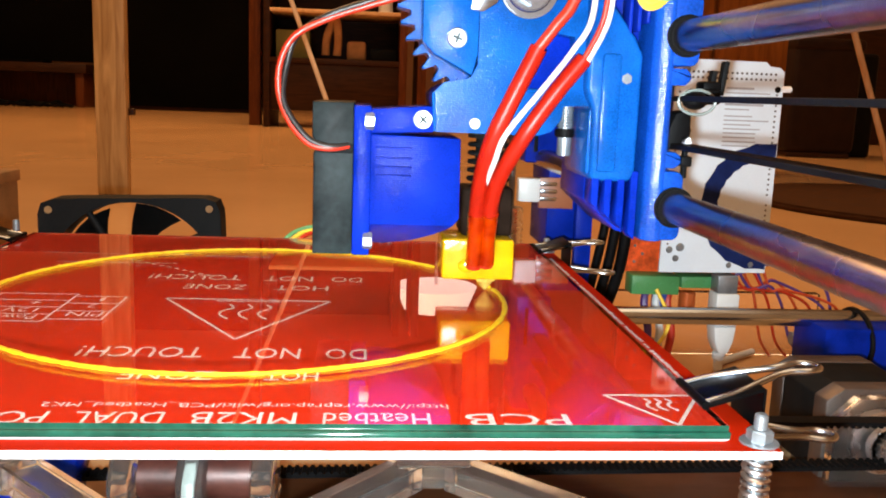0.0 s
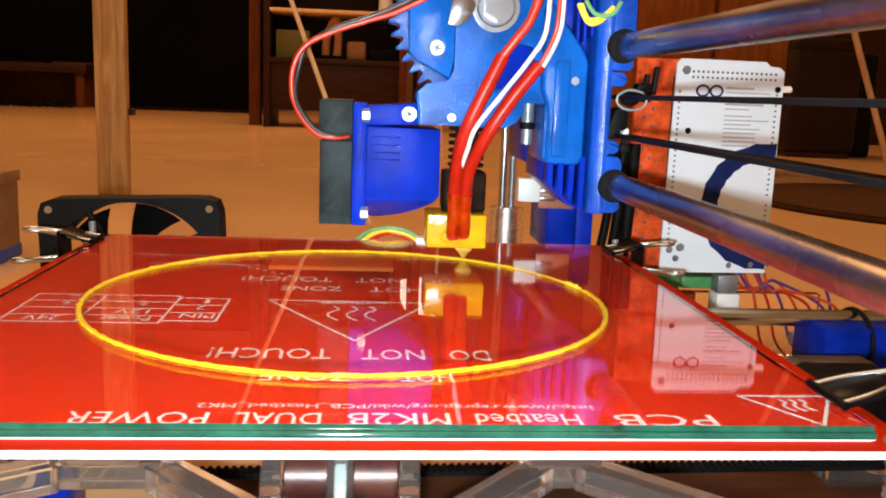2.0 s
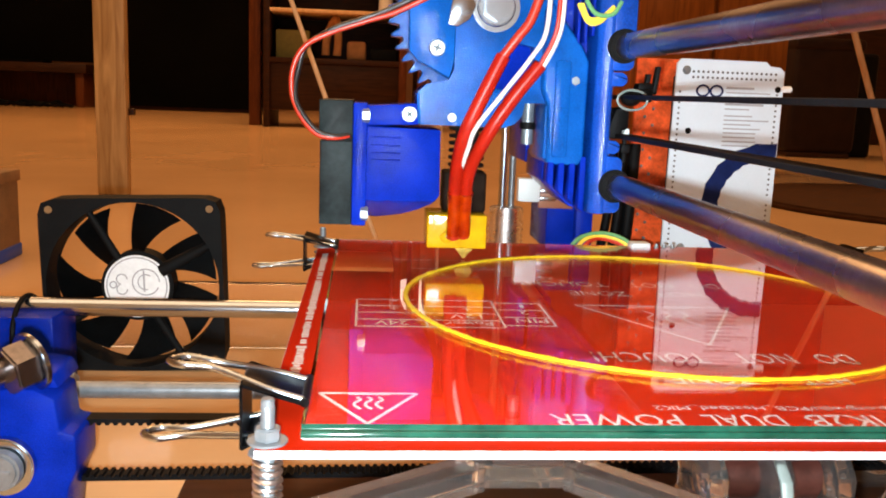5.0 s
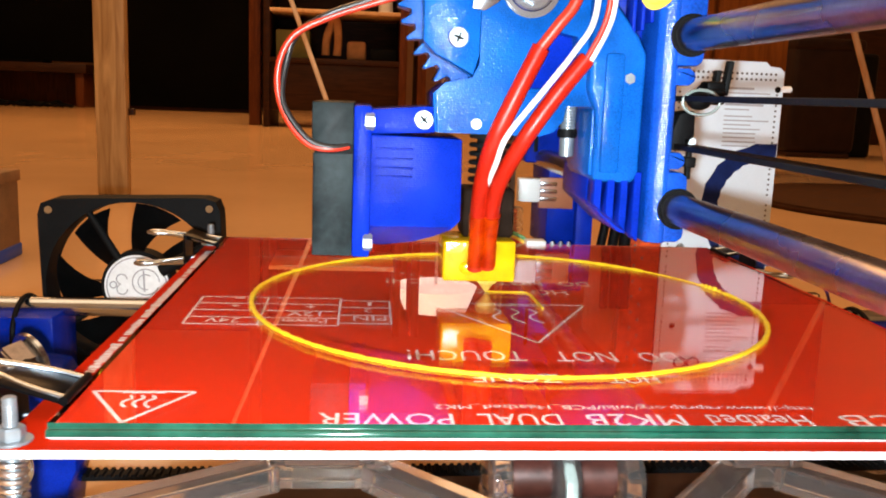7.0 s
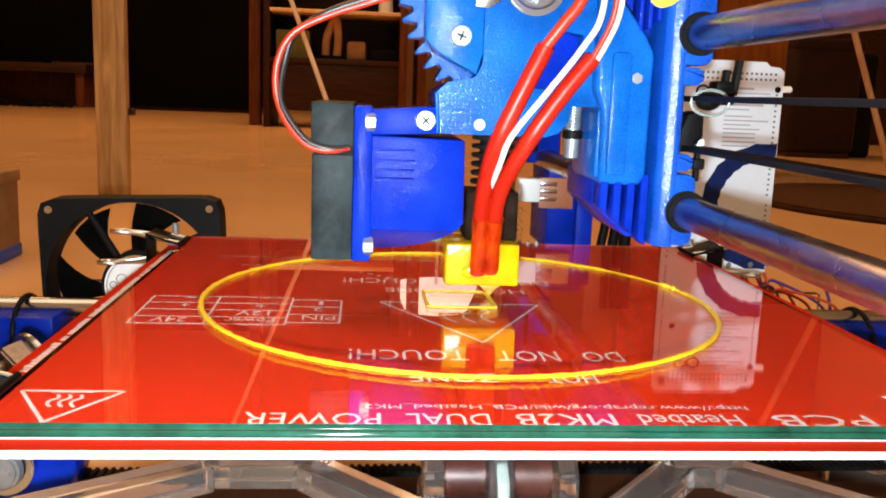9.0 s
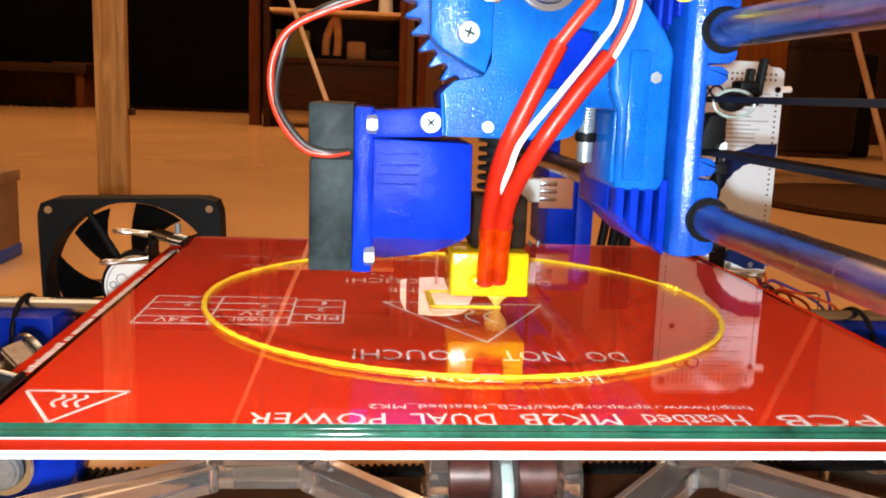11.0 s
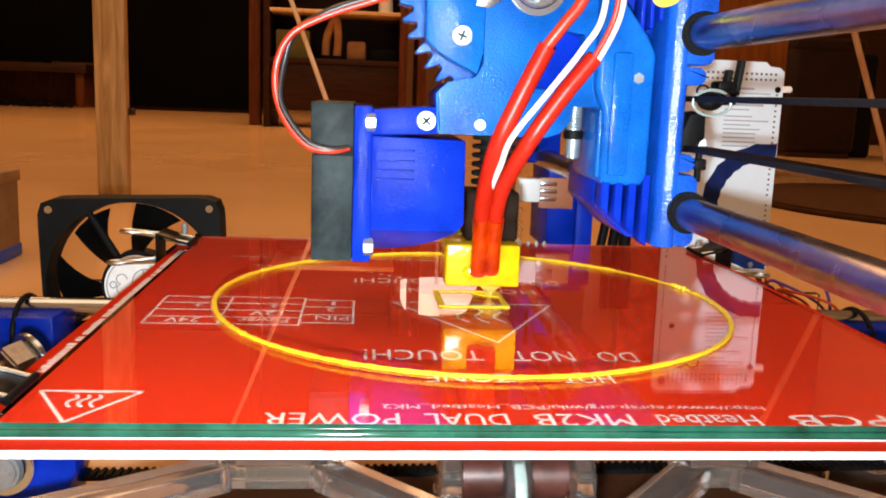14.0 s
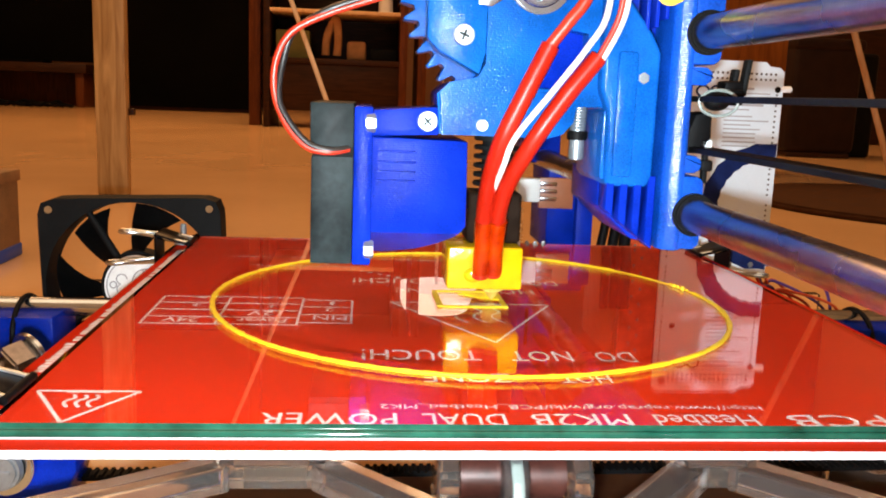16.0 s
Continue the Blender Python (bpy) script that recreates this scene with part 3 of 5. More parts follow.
    for x0, x1 in ((25.2, 29.4), (38.2, 43.6), (52.6, 56.8)):
        bm = bm_new()
        prism(bm, [(10.4, -24.3), (10.4, -15.5), (13.6, -12.0), (26.4, -12.0), (29.6, -15.5), (29.6, -24.3)], x0, x1, 0.7, 2, "x")
        part("saddle", bm, ACRYLIC, block, "clear plastic saddle")
    for x0, x1, z0, z1 in ((25.6, 39.4, -24.6, -24.1), (42.6, 56.4, -24.6, -24.1)):
        bm = bm_new()
        box(bm, x0, x1, 9.5, 10.1, z0, z1, 0.15)
        part("edge", bm, TIE, block, "scuffed pale edge")
    bm = bm_new()
    rod(bm, (29.6, 20, -18.6), (52.4, 20, -18.6), 4.8, seg=32, bevel=0.6)
    part("bearing", bm, RUST, block, "brownish linear bearing")
    bm = bm_new()
    prism(bm, [(20, -11.4), (14, -12.0), (9.2, -15.5), (5, -27), (6.2, -27), (10.4, -16.1), (14.4, -13.2), (20, -12.6)], 39.8, 42.2, 0.3, 1, "x")
    part("cable_tie", bm, TIE, block, "milky nylon cable tie")
    for c in (-9.5, 90):
        bm = bm_new()
        box(bm, c - 8, c + 8, 26, 40, -19.8, -13, 0.6)
        part("belt_clamp", bm, ACRYLIC, bed, "clear acrylic clamp")
    return bed


def build_glass():
    bm = bm_new()
    bmesh.ops.create_cube(bm, size=1.0)
    bm.transform(Matrix.Translation((43.4, 103.4, -1.5)) @ Matrix.Diagonal((201, 206.8, 2.95, 1)))
    bmesh.ops.bevel(bm, geom=[e for e in bm.edges if all(v.co.z < -2 for v in e.verts)], offset=0.62, segments=1, affect="EDGES")
    bmesh.ops.bevel(bm, geom=[e for e in bm.edges if all(v.co.z > -0.1 and v.co.y < 1 for v in e.verts)], offset=1.1, segments=6, affect="EDGES")
    bm.normal_update()
    for e in bm.edges:
        if any(abs(f.normal.x) > 0.9 for f in e.link_faces):
            e.smooth = False
    for f in bm.faces:
        front = f.calc_center_median().y < 1.3 and abs(f.normal.x) < 0.5
        f.smooth = front
        f.material_index = (2 if f.normal.z < -0.3 else 1) if front else 0
    ob = single("glass_plate", bm, [GLASS, GLASS_EDGE, GLASS_RIM], "clear glass print plate with green edges clipped on the bed", "glass plate", smooth=False)
    ob.visible_shadow = False
    return ob


def build_clip(side, y, flat):
    """A black spring clip at the side edge of the bed (side -1 or 1)."""
    ex = -65.0 if side < 0 else 150.5
    clip = thing("binder_clip", "black binder clip with chromed wire handles gripping glass and bed", "binder clip", group="clips round the bed")
    def X(u):
        return ex + side * (u + (2.6 if u < 0 else 1.0))
    bm = bm_new()
    for pts in (((-10.6, 0.15), (-10.6, 0.75), (3, 4.6), (3.4, 4.0)), ((3.4, 4.3), (2.8, 4.6), (2.8, -8.8), (3.4, -8.6)), ((-5, -5.4), (-5, -4.8), (3.4, -8.2), (3.0, -8.9))):
        prism(bm, [(X(a), b) for a, b in pts], y - 7.6, y + 7.6, 0.12, 1)
    part("body", bm, CLIP_BLACK, clip)
    bm = bm_new()
    rod(bm, (X(-10.6), y - 7.6, 0.9), (X(-10.6), y + 7.6, 0.9), 0.9)
    part("lip", bm, CLIP_BLACK, clip)
    h = 4.0 if flat else 6.8
    for z0, z1 in ((1.1, h), (-5.6, -8.2)):
        u0 = -10.2 if z0 > 0 else -5
        line = smooth_line([(X(u0), y - 6, z0), (X(u0 + 7), y - 5.4, z0 + (z1 - z0) * 0.35), (X(u0 + 19), y - 2.0, z0 + (z1 - z0) * 0.85), (X(u0 + 25), y - 2.8, z1), (X(u0 + 28), y, z1),
                            (X(u0 + 25), y + 2.8, z1), (X(u0 + 19), y + 2.0, z0 + (z1 - z0) * 0.85), (X(u0 + 7), y + 5.4, z0 + (z1 - z0) * 0.35), (X(u0), y + 6, z0)], 6)
        bm = bm_new()
        sweep(bm, line, 0.75, 10)
        part("handle", bm, STEEL, clip, "chromed wire handle")
    return clip


RING_END = 39.7   # degrees at which the ring stands open when the clip begins


def build_skirt():
    line, rnd = [], random.Random(3)
    for k in range(280):
        a = radians(RING_END + (370.0 - RING_END) * k / 279)
        r = 74.6 + 0.12 * math.sin(7 * a) + rnd.uniform(-0.09, 0.09)
        line.append(Vector((41.0 + r * math.cos(a), 103.0 + r * math.sin(a), 0.32)))
    bm = bm_new()
    sweep(bm, line, 0.72, 8, flat=0.66, wobble=0.24)
    for a, s in ((14, 1.3), (16, 1.0), (17.5, 1.1), (19, 0.9), (12, 0.8), (152, 0.9)):
        p = Vector((41.0 + 74.4 * math.cos(radians(a)), 103.0 + 74.4 * math.sin(radians(a)), 0.5))
        sub = bmesh.new()
        bmesh.ops.create_icosphere(sub, subdivisions=2, radius=0.7 * s, matrix=Matrix.Translation(p))
        join(bm, sub)
    return single("skirt_ring", bm, YELLOW, "thin yellow plastic ring printed on the glass", "printed ring")


# ---- extruder ----
def screw(bm, x, y, z, r):
    """A pan-head cross screw that faces the near side."""
    rod(bm, (x, y, z), (x, y - 1.2, z), r, r * 0.86, 28, 0.25)


def build_extruder():
    ex = thing("extruder", "blue printed plastic extruder with hot end on its carriage", "extruder")
    F = -37.0
    bm = bm_new()
    prism(bm, [(-41.3, 17.4), (-51.6, 17.4), (-51.6, 44.2), (-51.0, 44.4), (-51.0, 47.4), (-51.9, 47.7), (-51.9, 57.2), (-41.3, 57.2)], F, 3, 0.5)
    fan = part("cooling_fan", bm, GREY_BLACK, ex, "flat dusty black cooling fan")
    bm = bm_new()
    box(bm, -51.1, -41.25, F - 0.15, F + 2, 44.0, 46.6, 0.3)
    part("wire_slot", bm, BLACK, fan)
    bm = bm_new()
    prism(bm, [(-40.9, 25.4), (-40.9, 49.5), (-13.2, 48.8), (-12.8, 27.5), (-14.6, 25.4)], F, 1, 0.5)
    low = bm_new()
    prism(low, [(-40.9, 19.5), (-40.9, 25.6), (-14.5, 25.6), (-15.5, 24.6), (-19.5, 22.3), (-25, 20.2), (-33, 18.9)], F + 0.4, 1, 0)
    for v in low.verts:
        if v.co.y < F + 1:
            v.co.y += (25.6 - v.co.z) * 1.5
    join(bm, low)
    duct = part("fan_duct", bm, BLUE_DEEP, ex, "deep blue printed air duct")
    bm = bm_new()
    box(bm, -41.25, -36.6, F - 0.5, 2, 17.2, 56.6, 0.6)
    part("flange", bm, BLUE_DEEP, duct)
    for z in (45.6, 43.0, 40.6, 38.4):
        bm = bm_new()
        box(bm, -35.6, -26.0, F - 0.16, F + 0.4, z, z + 0.5, 0.15, 1)
        part("seam", bm, BLUE_DEEP, duct)
    bm = bm_new()
    prism(bm, [(-36.8, 49.4), (-36.8, 55.8), (-21, 57.0), (-20.4, 50.2)], F - 0.3, -8, 0.5)
    part("duct_arm", bm, BLUE_DEEP, duct)
    for z in (52.6, 21.2):
        bm = bm_new()
        hexa(bm, (-38.4, F - 0.1, z), (-35.9, F - 0.1, z), 2.4, 0.3)
        part("nut", bm, ZINC, duct, "zinc hexagonal nut")
    # drive body
    bm = bm_new()
    # the front wall runs round a pocket behind the sleeves
    prism(bm, [(-20, 50.4), (-21, 60.5), (-18.2, 63.2), (-11.4, 64.6), (-9.6, 68), (-9.6, 96), (20, 96), (20.6, 66.02), (16.4, 66.02), (15.6, 76),
               (9.5, 77), (3.6, 72.8), (3.8, 62.4), (11.2, 62.4), (16.4, 66.0), (20.6, 66.0), (20.6, 58.4), (13.6, 58.2), (13.0, 54.4), (10.6, 51.4), (7, 50.2)], F, F + 7, 0)
    body = part("drive_body", bm, BLUE, ex, "bright blue printed drive body", smooth=False)
    bm = bm_new()
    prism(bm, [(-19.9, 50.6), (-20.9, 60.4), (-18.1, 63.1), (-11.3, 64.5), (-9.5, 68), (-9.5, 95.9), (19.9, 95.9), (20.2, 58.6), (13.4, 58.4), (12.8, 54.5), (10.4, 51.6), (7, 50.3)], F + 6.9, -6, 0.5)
    # deeper blue than the front wall: the pocket's shade is put into the colour
    part("rear_body", bm, BLUE_DEEP, body, "rear of the drive body, its blue deepened for pocket shade")
    # raised rims along the front wall
    for pts in (((-20.2, 50.6), (-20.9, 60.3)), ((3.3, 62.0), (3.1, 73.0)), ((3.4, 61.9), (11.4, 61.9))):
        bm = bm_new()
        (xa, za), (xb, zb) = pts
        rod(bm, (xa, F + 0.1, za), (xb, F + 0.1, zb), 0.45, 0.45, 10)
        part("rim", bm, BLUE, body)
    bm = bm_new()
    prism(bm, [(-24.6, 96), (-24.2, 73.4), (-21.2, 70.2), (-11.2, 65.2), (-9.8, 70.5), (-9.8, 96)], F - 1.6, F + 9, 0.5)
    part("gear_guard", bm, BLUE, body)
    # toothed wheel
    bm = bm_new()
    outline, n = [], 47
    for k in range(n):
        for da, r in ((0.0, 30.2), (0.30, 30.2), (0.55, 33.4), (0.72, 33.4)):
            a = (k + da) * 2 * math.pi / n
            outline.append((2.6 + r * math.cos(a), 88 + r * math.sin(a)))
    prism(bm, outline, F + 10, F + 20, 0.15, 1)
    part("gear", bm, BLUE, ex, "blue printed toothed wheel")
    bm = bm_new()
    rod(bm, (2.8, F, 87.6), (2.8, F - 1.4, 87.6), 7.6, seg=40, bevel=0.4)
    rod(bm, (2.8, F - 1.4, 87.6), (2.8, F - 2.2, 87.6), 6.2, 5.6, 40, 0.2)
    hexa(bm, (2.8, F - 2.2, 87.6), (2.8, F - 5.6, 87.6), 4.6, 0.4)
    sub = bm_new()
    prism(sub, [(-12.4, 81.6), (-9, 81.2), (-5.5, 83.5), (-3.5, 88), (-6, 92), (-11, 90)], F - 1.0, F - 2.0, 0.3)
    join(bm, sub)
    part("washer_and_bolt", bm, STEEL, ex, "steel washer and hexagonal bolt")
    for x, y, z, r in ((-23.4, F - 0.4, 53.5, 2.6), (-15.4, F - 1.8, 74.4, 2.7)):
        bm = bm_new()
        screw(bm, x, y, z, r)
        sc = part("screw", bm, ZINC, ex, "zinc cross-head screw")
        bm = bm_new()
        t = Matrix.Rotation(radians(20 if z > 60 else 45), 4, "Y")
        box(bm, x - 1.3, x + 1.3, y - 1.3, y - 1.0, z - 0.28, z + 0.28, 0, turn=t)
        box(bm, x - 0.28, x + 0.28, y - 1.3, y - 1.0, z - 1.3, z + 1.3, 0, turn=t)
        part("cross_slot", bm, GREY_BLACK, sc, "dark cross slot")
    bm = bm_new()
    screw(bm, -9.8, F, 52.9, 1.5)
    part("rivet", bm, WHITE_PLASTIC, ex)
    # clamp block beside the body
    bm = bm_new()
    prism(bm, [(20.8, 39.2), (20.4, 58), (18.4, 62.5), (18.4, 88), (20, 90), (30.6, 76.4), (33.0, 72), (32.9, 41.4), (31.4, 39)], F - 4.2, -12, 1.3, 3)
    clamp = part("idler_clamp", bm, BLUE, ex, "blue printed clamp block")
    for x, z in ((28.8, 65.8), (24.6, 45.0)):
        bm = bm_new()
        hexa(bm, (x, F - 3.6, z), (x, F - 4.7, z), 1.45, 0.35)
        part("clamp_bolt", bm, ZINC, clamp)
    bm = bm_new()
    prism(bm, [(19.8, 40.8), (19.8, 57.2), (20.6, 58.2), (23.4, 58.2), (23.4, 40.8)], F - 2.4, -14, 0.6)
    part("clamp_plate", bm, BLUE, clamp)
    bm = bm_new()
    box(bm, 22.2, 27.2, F - 5.0, F - 3.0, 41.6, 72.0, 0.7)
    part("clamp_ridge", bm, BLUE, clamp)
    bm = bm_new()
    rod(bm, (17.0, F + 12, 44.5), (17.0, F + 12, 60), 2.0, bevel=0.3)
    for k in range(7):
        rod(bm, (17.0, F + 12, 52.6 + k * 0.8), (17.0, F + 12, 53.0 + k * 0.8), 2.35, 2.1, 18)
    part("mount_bolt", bm, ZINC, ex, "bright threaded clamp bolt")
    bm = bm_new()
    rod(bm, (17.0, F + 12, 49.6), (17.0, F + 12, 52.0), 2.7, bevel=0.3)
    part("rubber_bush", bm, RUBBER, ex, "black rubber bush")
    # carriage
    C = -46.0
    bm = bm_new()
    prism(bm, [(21.2, 42), (21.2, 33.4), (30.6, 25), (34.8, 24.2), (34.8, 42)], C + 12, -4, 0.4)
    ribs = part("rib_block", bm, BLUE_DEEP, ex, "deep blue ribbed block")
    for k in range(4):
        x = 21.4 + 3.5 * k
        bm = bm_new()
        prism(bm, [(x, 42), (x, 33.4 - 2.7 * k), (x + 2.0, 31.6 - 2.7 * k), (x + 2.0, 42)], C + 5, C + 13, 0.25, 1)
        part("rib", bm, BLUE_DEEP, ribs)
    bm = bm_new()
    prism(bm, [(34.4, C + 2.4), (35.4, C + 1.2), (38.4, C), (39.8, C + 0.8), (40.4, C + 3), (40.4, 16), (34.4, 16)], 24, 97, 0.7, 2, "z")
    car = part("carriage", bm, BLUE_GLOSS, ex, "blue printed rod carriage")
    for z0, z1, x1 in ((24.4, 42.6, 44.6), (43.4, 47.6, 43.4), (64.6, 68.8, 44.4), (69.4, 97.0, 46.2)):
        bm = bm_new()
        prism(bm, [(37.6, z0), (x1 - 1.6, z0), (x1 - 0.3, z0 + 1.0), (x1, z0 + 2.2), (x1, z1 - 2.2), (x1 - 0.3, z1 - 1.0), (x1 - 1.6, z1), (37.6, z1)], C + 0.5, 15, 0.6)
        part("bearing_shell", bm, BLUE_GLOSS, car)
    bm = bm_new()
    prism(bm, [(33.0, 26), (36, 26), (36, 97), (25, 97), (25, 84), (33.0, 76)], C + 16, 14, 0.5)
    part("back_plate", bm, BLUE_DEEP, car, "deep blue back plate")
    for k in range(3):
        bm = bm_new()
        box(bm, 28.4 + 2.3 * k, 29.4 + 2.3 * k, C + 5, C + 12, 76 + 2 * k, 97, 0.3)
        part("slot_rib", bm, BLUE_DEEP, car)
    for z in (76.9, 33.2):
        bm = bm_new()
        rod(bm, (42.4, C - 1.0, z), (42.4, C + 4, z), 5.3, seg=36, bevel=0.6)
        part("bearing_seal", bm, RUBBER, car, "black bearing seal")
    bm = bm_new()
    sub = bmesh.new()
    bmesh.ops.create_uvsphere(sub, u_segments=20, v_segments=12, radius=2.6, matrix=Matrix.Translation((45.4, C - 0.5, 60.9)) @ Matrix.Diagonal((1.25, 1, 0.9, 1)))
    join(bm, sub)
    box(bm, 46.5, 53.4, C + 2, C + 9, 60.0, 64.0, 0.8)
    box(bm, 49.0, 54.0, C + 4, C + 10, 61.0, 66.0, 0.8)
    part("belt_screw", bm, RUBBER, car, "shiny black belt screw")
    bm = bm_new()
    sweep(bm, [Vector((46.0 + 4.8 * math.cos(a), C - 0.4, 60.5 + 3.1 * math.sin(a))) for a in (k * math.pi / 14 for k in range(28))], 0.4, 8, closed=True)
    part("belt_ring", bm, TIE, car, "pale plastic loop")
    for z, h in ((62.5, 9), (61.5, 7.5)):
        bm = bm_new()
        x = 51.5 + (h - 7) * 2
        box(bm, x, x + 1.4, C + 8, C + 11, z, z + h, 0.3, turn=Matrix.Rotation(0.12, 4, "Y"))
        part("cable_tie", bm, BLACK, car, "black cable tie end")
    bm = bm_new()
    prism(bm, [(40.2, 48.0), (40.2, 51.5), (42.4, 57.6), (46.4, 58.4), (46.8, 52.0), (45.0, 48.0)], C + 4, C + 14, 0.6)
    part("belt_holder", bm, RUBBER, car, "black wedge that holds the belt")
    bm = bm_new()
    box(bm, 45.6, 46.9, C + 5, C + 7, 40.5, 57.0, 0.3)
    box(bm, 44.8, 47.8, C + 4, C + 7.6, 43.6, 46.4, 0.5)
    part("tie_strap", bm, RUBBER, car, "black cable tie strap with its knot")
    bm = bm_new()
    box(bm, 44.0, 47.2, C + 4, C + 7, 49.2, 51.4, 0.4)
    part("tie_head", bm, WHITE_PLASTIC, car)
    # hot end
    bm = bm_new()
    rod(bm, (-0.5, 0, 17.8), (-0.5, 0, 52), 4.2)
    hot = part("heat_sink", bm, BLACK, ex, "black finned heat sink")
    for k in range(11):
        bm = bm_new()
        z = 21.5 + 2.6 * k
        rod(bm, (-0.5, 0, z), (-0.5, 0, z + 1.2), 6.6, seg=36, bevel=0.25)
        part("fin", bm, BLACK, hot)
    bm = bm_new()
    box(bm, -9.0, 6.6, -7, 7, 18.3, 33.0, 1.2, 3)
    part("insulation", bm, INSULATION, ex, "dark amber insulation wrap")
    bm = bm_new()
    box(bm, -14.9, 6.4, -14, 5, 6.3, 18.4, 0.7, 3)
    blk = part("heater_block", bm, KAPTON, ex, "heater block wrapped in amber tape")
    bm = bm_new()
    sub = bmesh.new()
    bmesh.ops.create_uvsphere(sub, u_segments=20, v_segments=12, radius=2.6, matrix=Matrix.Translation((-7.6, -14.0, 10.4)) @ Matrix.Diagonal((1, 0.45, 0.8, 1)))
    join(bm, sub)
    part("tape_bulge", bm, KAPTON, blk)
    bm = bm_new()
    rod(bm, (0, 0, 6.4), (0, 0, 4.6), 2.6, seg=6)
    hexa(bm, (0, 0, 5.6), (0, 0, 3.2), 3.4, 0.3)
    rod(bm, (0, 0, 3.2), (0, 0, 0.45), 2.6, 0.5, 28)
    part("nozzle", bm, NOZZLE_BRASS, ex, "small brass nozzle")
    # sleeves and leads
    bm = bm_new()
    sweep(bm, smooth_line([(-5.8, -15.5, 10.5), (-6.2, -21, 23.5), (-6.8, -30, 35.8), (-5.5, -39, 47.9), (-1.1, -41, 59.0), (5.2, -41.4, 72.6)], 8), 2.3, 14)
    part("sleeve", bm, TUBE_RED, ex, "red silicone heater sleeve")
    bm = bm_new()
    sweep(bm, smooth_line([(4.6, -41, 71.7), (9.4, -42, 78.4), (13.3, -42.5, 84.1), (17.0, -43, 96)], 8), 1.5, 12)
    part("lead", bm, WIRE_RED, ex)
    bm = bm_new()
    sweep(bm, smooth_line([(-2.2, -15.8, 11), (-2.7, -21, 23.5), (-2.5, -31, 36.0), (1.7, -40.5, 48.2), (9.1, -42.4, 60.1), (16.8, -43, 70.3)], 8), 2.2, 14)
    part("sleeve", bm, TUBE_RED, ex, "red silicone sensor sleeve")
    for dx, m in ((0.0, WIRE_RED), (1.3, WIRE_WHITE)):
        bm = bm_new()
        sweep(bm, smooth_line([(15.8 + dx, -43, 68.5), (20.2 + dx, -43.5, 77.6), (21.6 + dx, -44, 85.0), (21.8 + dx, -44, 98)], 8), 0.75, 10)
        part("lead", bm, m, ex)
    bm = bm_new()
    sweep(bm, smooth_line([(-5.5, -31.5, 36.5), (-4.4, -38.9, 43.0), (-2.4, -42.4, 50.3), (5.5, -44.6, 61.4), (13.4, -45, 72.2), (17.8, -45, 80.7), (18.6, -44.5, 98)], 8), 0.78, 10)
    part("lead", bm, WIRE_WHITE, ex, "white glass-fibre lead")
    bm = bm_new()
    sweep(bm, smooth_line([(-5.8, -16.0, 12), (-6.0, -19.8, 20), (-6.45, -23.6, 27.5)], 6), 2.5, 12)
    sweep(bm, smooth_line([(-2.2, -16.4, 12), (-2.55, -19.6, 20), (-2.75, -24.4, 27.5)], 6), 2.45, 12)
    part("tape_wrap", bm, TAPE_WRAP, ex, "amber tape over the sleeves")
    for d, m in ((0.0, WIRE_RED), (1.7, WIRE_BLACK)):
        bm = bm_new()
        sweep(bm, smooth_line([(-42.5, F - 0.5, 46.2), (-47, F - 2.2, 45.4 + d * 0.2), (-52.5, F - 2, 46.4 + d * 0.6), (-57.5, F - 1, 51.5 + d), (-60.4 + d * 0.5, F, 58.5), (-60.2 + d * 0.9, F + d, 66.5),
                               (-56.5 + d * 0.3, F + d, 73.4 + d * 0.2), (-48, F, 78.0 + d * 0.5), (-38, F, 81.6 + d * 0.6), (-28, F - 1, 85.0 + d), (-14, F - 3, 92 + d)], 8), 0.85, 10)
        part("fan_lead", bm, m, ex, "thin curved fan lead")
    bm = bm_new()
    for k, z in enumerate((84.5, 85.6)):
        sweep(bm, smooth_line([(27 + k, -47, 89), (30, -48, z - 1), (34, -48, z - 0.5), (38, -47, 88.5)], 6), 0.7, 8)
    part("loom", bm, WIRE_YELLOW, ex, "yellow and green lead loop")
    bm = bm_new()
    sweep(bm, smooth_line([(29, -48, 90), (32, -49, 86), (37, -49, 86), (40, -48, 90)], 6), 0.7, 8)
    part("loom", bm, WIRE_GREEN, ex)
    return ex


